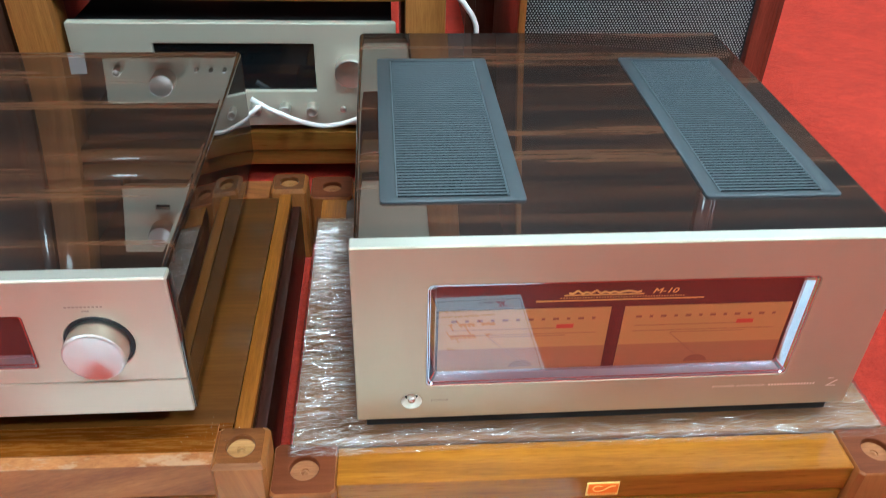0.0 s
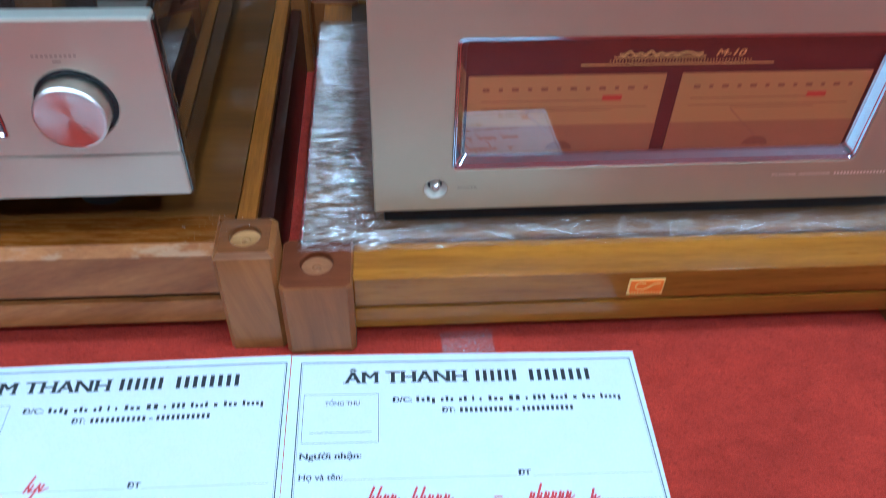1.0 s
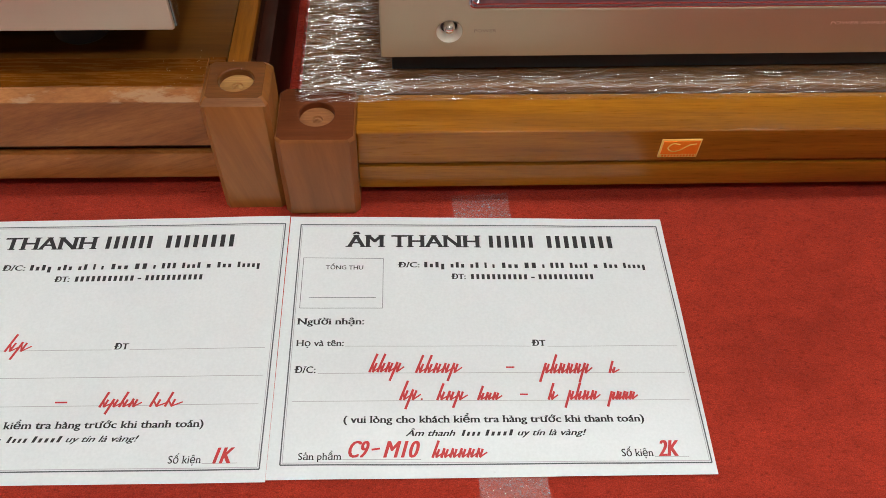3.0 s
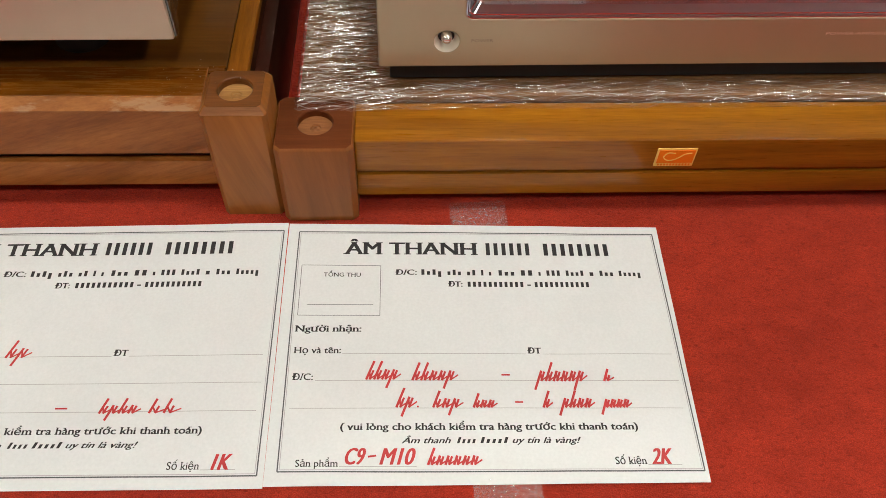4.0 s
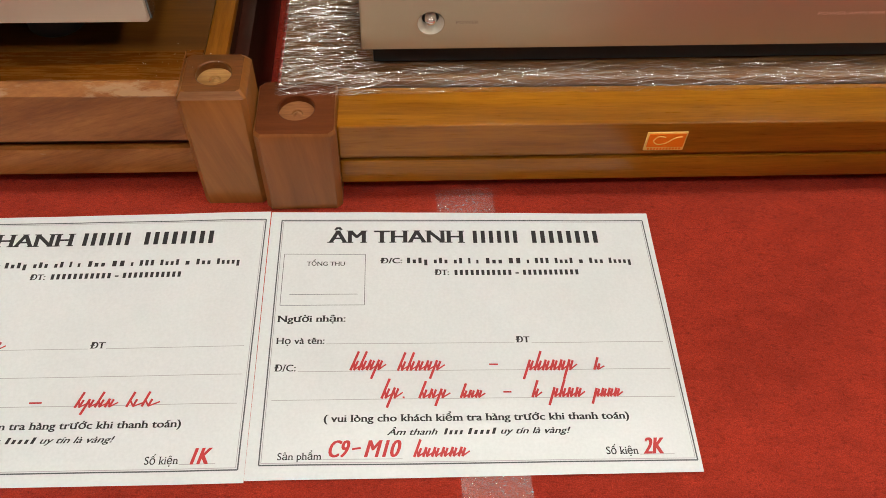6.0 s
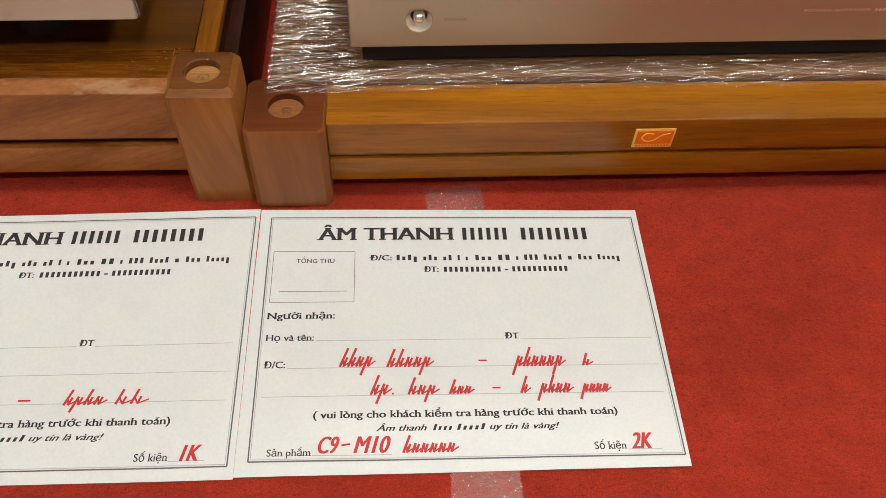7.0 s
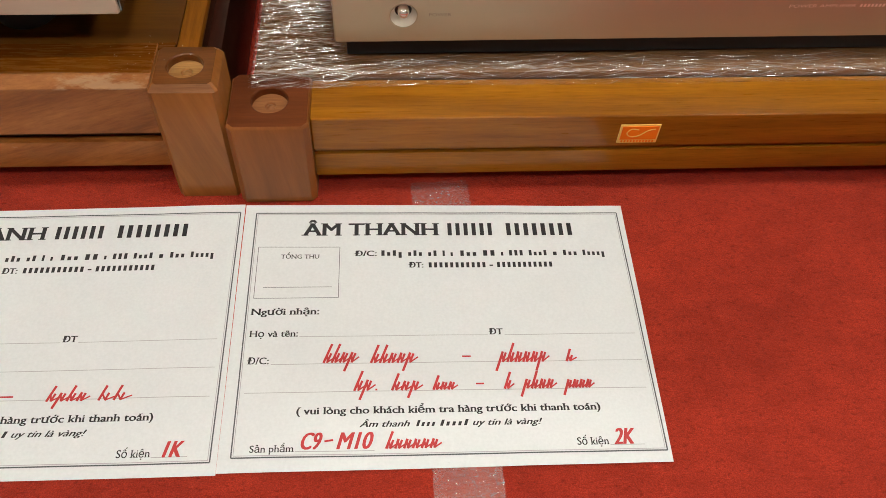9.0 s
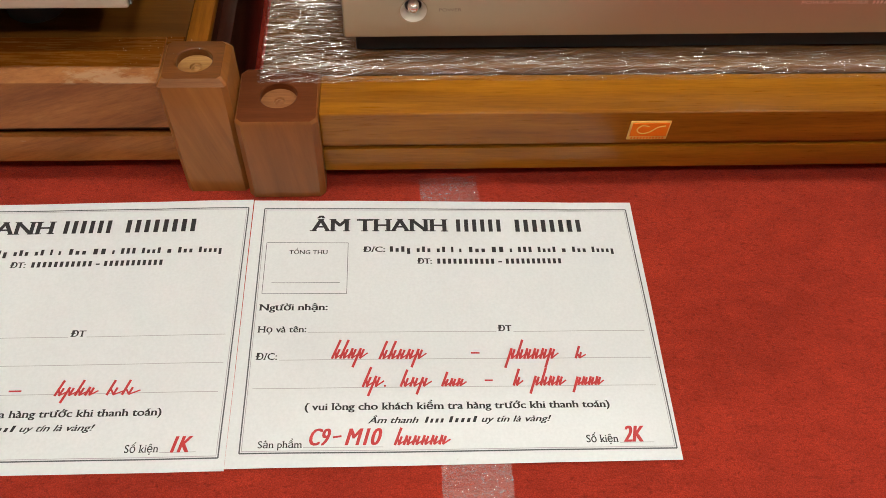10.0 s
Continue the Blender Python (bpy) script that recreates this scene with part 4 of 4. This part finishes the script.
S = thing("loudspeaker", pose(0, SY, 0), "tall floor loudspeaker with grey metal mesh grille and mahogany frame", "loudspeaker")
SX0, SX1, SH = 0.330, 0.788, 1.05
part("cabinet", bm_box(SX0 + 0.004, SX1 - 0.004, 0.022, 0.36, 0.0, SH, 0.003), CABINET, S, "dark brown veneered cabinet")
part("frame_side", bm_box(SX0, SX0 + 0.012, 0.0, 0.021, 0.0, SH, 0.002), POST_WOOD, S, "amber front edge strip")
part("frame_side", bm_box(SX1 - 0.048, SX1 - 0.020, -0.004, 0.021, 0.0, SH, 0.003), MAHOGANY, S, "red mahogany front frame")
part("frame_side", bm_box(SX1 - 0.018, SX1 - 0.011, 0.002, 0.021, 0.0, SH, 0.002), MAHOGANY, S, "red mahogany front bead")
part("frame_side", bm_box(SX1 - 0.009, SX1, 0.006, 0.021, 0.0, SH, 0.002), MAHOGANY, S, "red mahogany front bead")
part("frame_bottom", bm_box(SX0 + 0.012, SX1 - 0.048, 0.0, 0.021, 0.0, 0.05, 0.002), MAHOGANY, S)
part("grille_cloth", bm_box(SX0 + 0.012, SX1 - 0.048, 0.014, 0.020, 0.05, SH), CLOTH, S, "black cloth behind the mesh")


def mesh_grille(x0, x1, z0, z1, y, pitch=0.0052):
    """Perforated look: small raised domes in offset rows on a dark ground."""
    verts, faces = [], []
    rows = int((z1 - z0) / (pitch * 0.8))
    cols = int((x1 - x0) / pitch)
    r = pitch * 0.36
    for j in range(rows):
        for i in range(cols):
            cx = x0 + pitch * (i + 0.5 + 0.5 * (j % 2))
            cz = z0 + pitch * 0.8 * (j + 0.5)
            if cx > x1 - r:
                continue
            k = len(verts)
            for dx, dz in ((-r, 0), (0, -r * 0.75), (r, 0), (0, r * 0.75)):
                verts.append((cx + dx, y, cz + dz))
            verts.append((cx, y - 0.0012, cz))
            for a in range(4):
                faces.append((k + a, k + (a + 1) % 4, k + 4))
    me = bpy.data.meshes.new("grille_mesh")
    me.from_pydata(verts, [], faces)
    me.materials.append(MESH_METAL)
    return me


tagged(part("grille_mesh", mesh_grille(SX0 + 0.013, SX1 - 0.049, 0.05, 0.45, 0.0135), MESH_METAL, S, "fine grey metal mesh"), kind="stuff")

# added panel, keeps the gap beside the right post dark
part("gap_panel", bm_box(TX1 - 0.0625, TX1 - 0.0575, 0.050, TD - 0.060, 0.09, 1.40, 0.001), CABINET, T, "dark panel added to fill the gap by the post")
K = thing("cabinet", pose(-0.78, 0.70, 0), "dark brown wooden cabinet standing beside the rack tower", "cabinet")
part("body", bm_box(-0.30, 0.345, 0.0, 0.40, 0, 1.20, 0.004), CABINET, K)
part("edge_moulding", bm_box(0.325, 0.350, -0.012, 0.0, 0, 1.20, 0.003), CABINET, K)

B = thing("cabinet", pose(0, 1.28, 0), "dark brown wooden cabinet standing behind the loudspeaker", "cabinet")
part("body", bm_box(0.285, 0.75, 0.0, 0.35, 0, 0.95, 0.004), CABINET, B)
part("edge_moulding", bm_box(0.278, 0.300, -0.012, 0.004, 0, 0.95, 0.004), CABINET, B)

# ---- cables ----
CY = TY - 0.012
solid("white_cable", bm_tube([(-0.0935, CY, 0.1568), (-0.0736, CY, 0.1432), (-0.0539, CY, 0.1330), (-0.0257, CY, 0.1199), (0.0075, CY, 0.1123), (0.0331, CY, 0.1150), (0.0572, CY, 0.1225), (0.095, CY, 0.140), (0.125, CY, 0.165)], 0.0036), WHITE_PVC, "white cable hanging across the amplifier front", "cable")
solid("white_cable", bm_tube([(-0.230, CY - 0.004, 0.120), (-0.180, CY - 0.006, 0.1115), (-0.1392, CY - 0.006, 0.1156), (-0.1174, CY - 0.006, 0.1230), (-0.0997, CY - 0.006, 0.1322), (-0.0860, CY - 0.005, 0.1432), (-0.0780, CY + 0.004, 0.1470)], 0.0036), WHITE_PVC, "short white cable hanging across the amplifier front", "cable")
solid("white_cable", bm_tube([(0.210, 0.83, 0.36), (0.217, 0.825, 0.265), (0.232, 0.82, 0.240), (0.248, 0.815, 0.217), (0.253, 0.81, 0.190), (0.245, 0.81, 0.12), (0.235, 0.82, 0.03), (0.225, 0.84, 0.0045), (0.215, 1.1, 0.0045)], 0.0045), WHITE_PVC, "white cable hanging down beside the rack", "cable")

# ---- floor tape ----
def floor_tape(x, y, w, l, turn):
    bm = bmesh.new()
    nx, ny = 24, 24
    vs = [[bm.verts.new(((i / nx - 0.5) * w + 0.0006 * noise.noise(Vector((j * 0.6, i, x * 9))), (j / ny - 0.5) * l, 0.0009 + 0.0006 * noise.noise(Vector((i * 0.35, j * 0.5, x * 50))))) for i in range(nx + 1)] for j in range(ny + 1)]
    for j in range(ny):
        for i in range(nx):
            bm.faces.new((vs[j][i], vs[j][i + 1], vs[j + 1][i + 1], vs[j + 1][i]))
    ob = new("adhesive_tape", to_mesh(bm, "adhesive_tape", TAPE, 180, True))
    ob.matrix_basis = pose(x, y, 0, 0, 0, turn)
    tagged(ob, "strip of clear wrinkled tape stuck on red carpet", "tape", "floor tapes")


floor_tape(0.155, 0.006, 0.046, 0.030, 2)
floor_tape(0.1600, -0.2450, 0.0440, 0.080, 1)


# ---- printed delivery forms ----
def paper_z(x, y):
    return 0.0014 + 0.0007 * noise.noise(Vector((x * 9, y * 9, 1.7))) + 0.0004 * noise.noise(Vector((x * 22, y * 22, 5.0)))


FORM = (0.0118, 0.2912, -0.0071, -0.2030)


def drape(me, lift, border):
    """Lays printing onto a sheet whose border has these four corners (the sheets are a little skewed)."""
    tl, tr, br, bl = (Vector((*c, 0)) for c in border)
    for v in me.vertices:
        u, w = (v.co.x - FORM[0]) / (FORM[1] - FORM[0]), (v.co.y - FORM[2]) / (FORM[3] - FORM[2])
        p = tl.lerp(tr, u).lerp(bl.lerp(br, u), w)
        v.co = (p.x, p.y, v.co.z + paper_z(p.x, p.y) + lift)
    return me


def sheet(corners, nx=60, ny=44):
    tl, tr, br, bl = (Vector((*c, 0)) for c in corners)
    bm = bmesh.new()
    top, low = [], []
    for j in range(ny + 1):
        v = j / ny
        a, b = [], []
        for i in range(nx + 1):
            u = i / nx
            p = tl.lerp(tr, u).lerp(bl.lerp(br, u), v)
            z = paper_z(p.x, p.y)
            a.append(bm.verts.new((p.x, p.y, z)))
            b.append(bm.verts.new((p.x, p.y, z - 0.0002)))
        top.append(a)
        low.append(b)
    for j in range(ny):
        for i in range(nx):
            bm.faces.new((top[j][i], top[j + 1][i], top[j + 1][i + 1], top[j][i + 1]))
            bm.faces.new((low[j][i], low[j][i + 1], low[j + 1][i + 1], low[j + 1][i]))
    rim = [(top[0], low[0]), (top[ny], low[ny]), ([r[0] for r in top], [r[0] for r in low]), ([r[nx] for r in top], [r[nx] for r in low])]
    for a, b in rim:
        for i in range(len(a) - 1):
            bm.faces.new((a[i], a[i + 1], b[i + 1], b[i]))
    return bm


def rule(x0, y0, x1, y1, w):
    """A thin ruled line in short lengths."""
    n = max(1, int(math.hypot(x1 - x0, y1 - y0) / 0.008))
    d = Vector((x1 - x0, y1 - y0, 0))
    s = Vector((-d.y, d.x, 0)).normalized() * w / 2
    a = Vector((x0, y0, 0))
    return [(a + d * i / n - s, a + d * (i + 1) / n - s, a + d * (i + 1) / n + s, a + d * i / n + s) for i in range(n)]


def marker_word(x0, x1, base, h, letters, tall=(), low=(), w=0.0017, lean=0.38):
    """Handwriting that is not spelled out: slanted plain strokes as long as its letters, joined by short ones."""
    quads, pitch = [], (x1 - x0) / letters

    def stroke(ax, ay, bx, by, sw):
        a, b = Vector((ax, ay, 0)), Vector((bx, by, 0))
        s = Vector((-(b - a).y, (b - a).x, 0)).normalized() * sw / 2
        quads.append((a - s, b - s, b + s, a + s))

    for i in range(letters):
        top = h * (1.0 if i in tall else 0.55)
        bot = -h * 0.45 if i in low else 0.0
        x = x0 + pitch * (i + 0.25)
        stroke(x + bot * lean, base + bot, x + top * lean, base + top, w)
        x2 = x + pitch * 0.42
        stroke(x2, base, x2 + h * 0.5 * lean, base + h * 0.5, w * 0.9)
        stroke(x + h * 0.45 * lean, base + h * 0.45, x2 + h * 0.02, base + h * 0.03, w * 0.7)
        stroke(x2, base + 0.0002, x + pitch + h * 0.15, base + h * 0.3, w * 0.6)
    return quads


def delivery_form(m, corners, border, label, right):
    t = thing("delivery_form", m, label, "paper", "paper forms")
    part("sheet", sheet(corners), PAPER, t, "white office paper sheet", smooth=60)

    def words(name, body, x0, x1, base, cap, bold=0.0, slant=0.0, ink=INK, label=""):
        me = drape(text_mesh(body, x0, x1, base, cap, ink, bold=bold, slant=slant, serif=ink is INK and not slant), 0.00022, border)
        me.name = name
        tagged(part(name, me, ink, t, label), kind="stuff")

    def bars(name, quads, ink=INK, label="", lift=0.00025):
        bm = bm_quads(quads)
        me = drape(to_mesh(bm, name, ink), lift, border)
        tagged(part(name, me, ink, t, label), kind="stuff")

    X0, X1, Y0, Y1 = FORM
    for e, w, ink in ((0, 0.0009, INK_LINE), (0.0013, 0.0004, INK_GREY)):
        bars("printed_border", rule(X0 + e, Y0 - e, X1 - e, Y0 - e, w) + rule(X0 + e, Y1 + e, X1 - e, Y1 + e, w) + rule(X0 + e, Y0 - e, X0 + e, Y1 + e, w) + rule(X1 - e, Y0 - e, X1 - e, Y1 + e, w), ink, "thin printed border line")
    words("printed_heading", "ÂM THANH", 0.048, 0.150, -0.029, 0.0118, 0.035)
    for q in bar_word(0.156, 0.193, -0.029, 0.0118, 0, 6, 0, 0.5) + bar_word(0.201, 0.255, -0.029, 0.0118, 0, 8, 0, 0.5):
        part("heading_bar", drape(to_mesh(bm_quads([q]), "heading_bar", INK), 0.00025, border), INK, t)
    bars("total_box", rule(0.016, -0.0398, 0.076, -0.0398, 0.0004) + rule(0.016, -0.085, 0.076, -0.085, 0.0004) + rule(0.016, -0.0398, 0.016, -0.085, 0.0004) + rule(0.076, -0.0398, 0.076, -0.085, 0.0004), INK_LINE, "empty ruled box")
    words("printed_caption", "TỔNG THU", 0.033, 0.061, -0.0503, 0.0036, 0.012)
    bars("dotted_line", rule(0.022, -0.0757, 0.071, -0.0757, 0.0004), INK_LINE)
    words("printed_caption", "Đ/C:", 0.087, 0.1035, -0.0484, 0.0048, 0.035)
    adr = []
    for a, b, n, tall, low in ((0.106, 0.123, 4, (0, 2), (3,)), (0.126, 0.138, 3, (1,), ()), (0.141, 0.149, 2, (1,), ()), (0.152, 0.155, 1, (0,), ()), (0.158, 0.161, 1, (), ()),
                               (0.165, 0.179, 3, (0,), ()), (0.182, 0.193, 2, (0, 1), ()), (0.196, 0.199, 1, (), ()), (0.202, 0.214, 3, (0, 1, 2), ()), (0.217, 0.232, 4, (0, 3), ()),
                               (0.235, 0.240, 1, (), ()), (0.243, 0.255, 3, (0,), ()), (0.258, 0.276, 5, (0,), (4,))):
        adr += bar_word(a, b, -0.0484, 0.0034, 0, n, 0, 0.55, tall, low)
    bars("printed_address", adr, INK, "printed address as plain bars")
    words("printed_caption", "ĐT:", 0.127, 0.138, -0.0590, 0.0048, 0.035)
    bars("printed_number", bar_word(0.141, 0.185, -0.0590, 0.0047, 0, 11, 0, 0.55) + bar_word(0.187, 0.190, -0.0578, 0.0012, 0, 1, 0, 0.9) + bar_word(0.192, 0.235, -0.0590, 0.0047, 0, 11, 0, 0.55), INK, "printed number as plain bars")
    words("printed_caption", "Người nhận:", 0.0155, 0.063, -0.0989, 0.0052, 0.03)
    words("printed_caption", "Họ và tên:", 0.0160, 0.049, -0.1167, 0.0050, 0.02)
    words("printed_caption", "ĐT", 0.182, 0.192, -0.1165, 0.0048, 0.035)
    bars("dotted_line", rule(0.050, -0.1168, 0.181, -0.1168, 0.0004) + rule(0.193, -0.1168, 0.286, -0.1168, 0.0004), INK_GREY)
    words("printed_caption", "Đ/C:", 0.0160, 0.0305, -0.1377, 0.0050, 0.02)
    bars("dotted_line", rule(0.032, -0.1380, 0.287, -0.1380, 0.0004), INK_GREY)
    bars("dotted_line", rule(0.016, -0.1588, 0.286, -0.1588, 0.0004), INK_GREY)
    words("printed_caption", "( vui lòng cho khách kiểm tra hàng trước khi thanh toán)", 0.051, 0.252, -0.1745, 0.0049, 0.028)
    words("printed_motto", "Âm thanh", 0.092, 0.125, -0.1838, 0.0042, 0.03, 0.35)
    bars("printed_name", bar_word(0.128, 0.1415, -0.1838, 0.0028, 0, 4, 0.35, 0.5, (0,)) + bar_word(0.1435, 0.163, -0.1838, 0.0028, 0, 5, 0.35, 0.5, (0, 4)), INK, "printed name as plain bars")
    words("printed_motto", "uy tín là vàng!", 0.166, 0.212, -0.1838, 0.0042, 0.03, 0.35)
    words("printed_caption", "Sản phẩm", 0.023, 0.0505, -0.1997, 0.0046, 0.010)
    words("printed_caption", "Số kiện", 0.233, 0.2535, -0.1985, 0.0050, 0.010)
    bars("dotted_line", rule(0.0515, -0.1995, 0.102, -0.1995, 0.0004) + rule(0.2545, -0.1988, 0.277, -0.1988, 0.0004), INK_GREY)
    if right:
        hand = marker_word(0.066, 0.088, -0.1375, 0.0145, 4, (0, 1), (3,)) + marker_word(0.098, 0.128, -0.1380, 0.0140, 5, (0, 1), (4,)) + rule(0.162, -0.1338, 0.168, -0.1338, 0.0012)
        hand += marker_word(0.186, 0.219, -0.1385, 0.0150, 6, (1,), (0, 5)) + marker_word(0.2325, 0.2385, -0.1385, 0.0095, 1, (0,))
        hand += marker_word(0.087, 0.099, -0.1585, 0.0145, 2, (0,), (1,)) + rule(0.1025, -0.1578, 0.1038, -0.1578, 0.0013) + marker_word(0.112, 0.131, -0.1585, 0.0125, 3, (0,), (2,)) + marker_word(0.140, 0.155, -0.1585, 0.0105, 3, (0,)) + rule(0.170, -0.1545, 0.1755, -0.1545, 0.0012)
        hand += marker_word(0.188, 0.193, -0.1585, 0.0125, 1, (0,)) + marker_word(0.201, 0.222, -0.1585, 0.0130, 4, (1,), (0,)) + marker_word(0.230, 0.248, -0.1585, 0.0115, 4, (), (0,))
        bars("handwriting", hand, MARKER, "red marker handwriting as plain strokes", 0.0004)
        bars("handwriting", marker_word(0.108, 0.142, -0.1985, 0.0115, 6, (0,)), MARKER, "red marker handwriting as plain strokes", 0.0004)
        words("handwriting", "C9", 0.055, 0.0688, -0.1982, 0.0112, 0.03, 0.35, MARKER)
        bars("handwriting", rule(0.0700, -0.1930, 0.0755, -0.1922, 0.0013), MARKER, "", 0.0004)
        words("handwriting", "M10", 0.0775, 0.1015, -0.1982, 0.0112, 0.03, 0.35, MARKER)
        words("handwriting", "2K", 0.257, 0.272, -0.1985, 0.0108, 0.035, 0.35, MARKER)
    else:
        hand = marker_word(0.1070, 0.1220, -0.1175, 0.0140, 2, (0,), (1,)) + rule(0.1525, -0.1562, 0.1605, -0.1562, 0.0012)
        hand += marker_word(0.1805, 0.2060, -0.1600, 0.0110, 4, (0, 2), (1,)) + marker_word(0.2125, 0.2320, -0.1600, 0.0105, 2, (0, 1))
        bars("handwriting", hand, MARKER, "red marker handwriting as plain strokes", 0.0004)
        words("handwriting", "1K", 0.2610, 0.2745, -0.1990, 0.0105, 0.035, 0.35, MARKER)
    return t


delivery_form(pose(0, 0, 0), ((0.0037, -0.0012), (0.2982, -0.0080), (0.2906, -0.2206), (0.0048, -0.2167)), ((0.0122, -0.0098), (0.2932, -0.0154), (0.2883, -0.2129), (0.0129, -0.2073)), "white printed form with red marker handwriting, lying on red carpet", True)
delivery_form(pose(0, 0, -0.0004), ((-0.2940, -0.0038), (0.0029, -0.0001), (0.0046, -0.2178), (-0.2890, -0.2138)), ((-0.2810, -0.0098), (-0.0001, -0.0081), (0.0002, -0.2094), (-0.2770, -0.2054)), "white printed form with short red handwriting, beside another form", False)
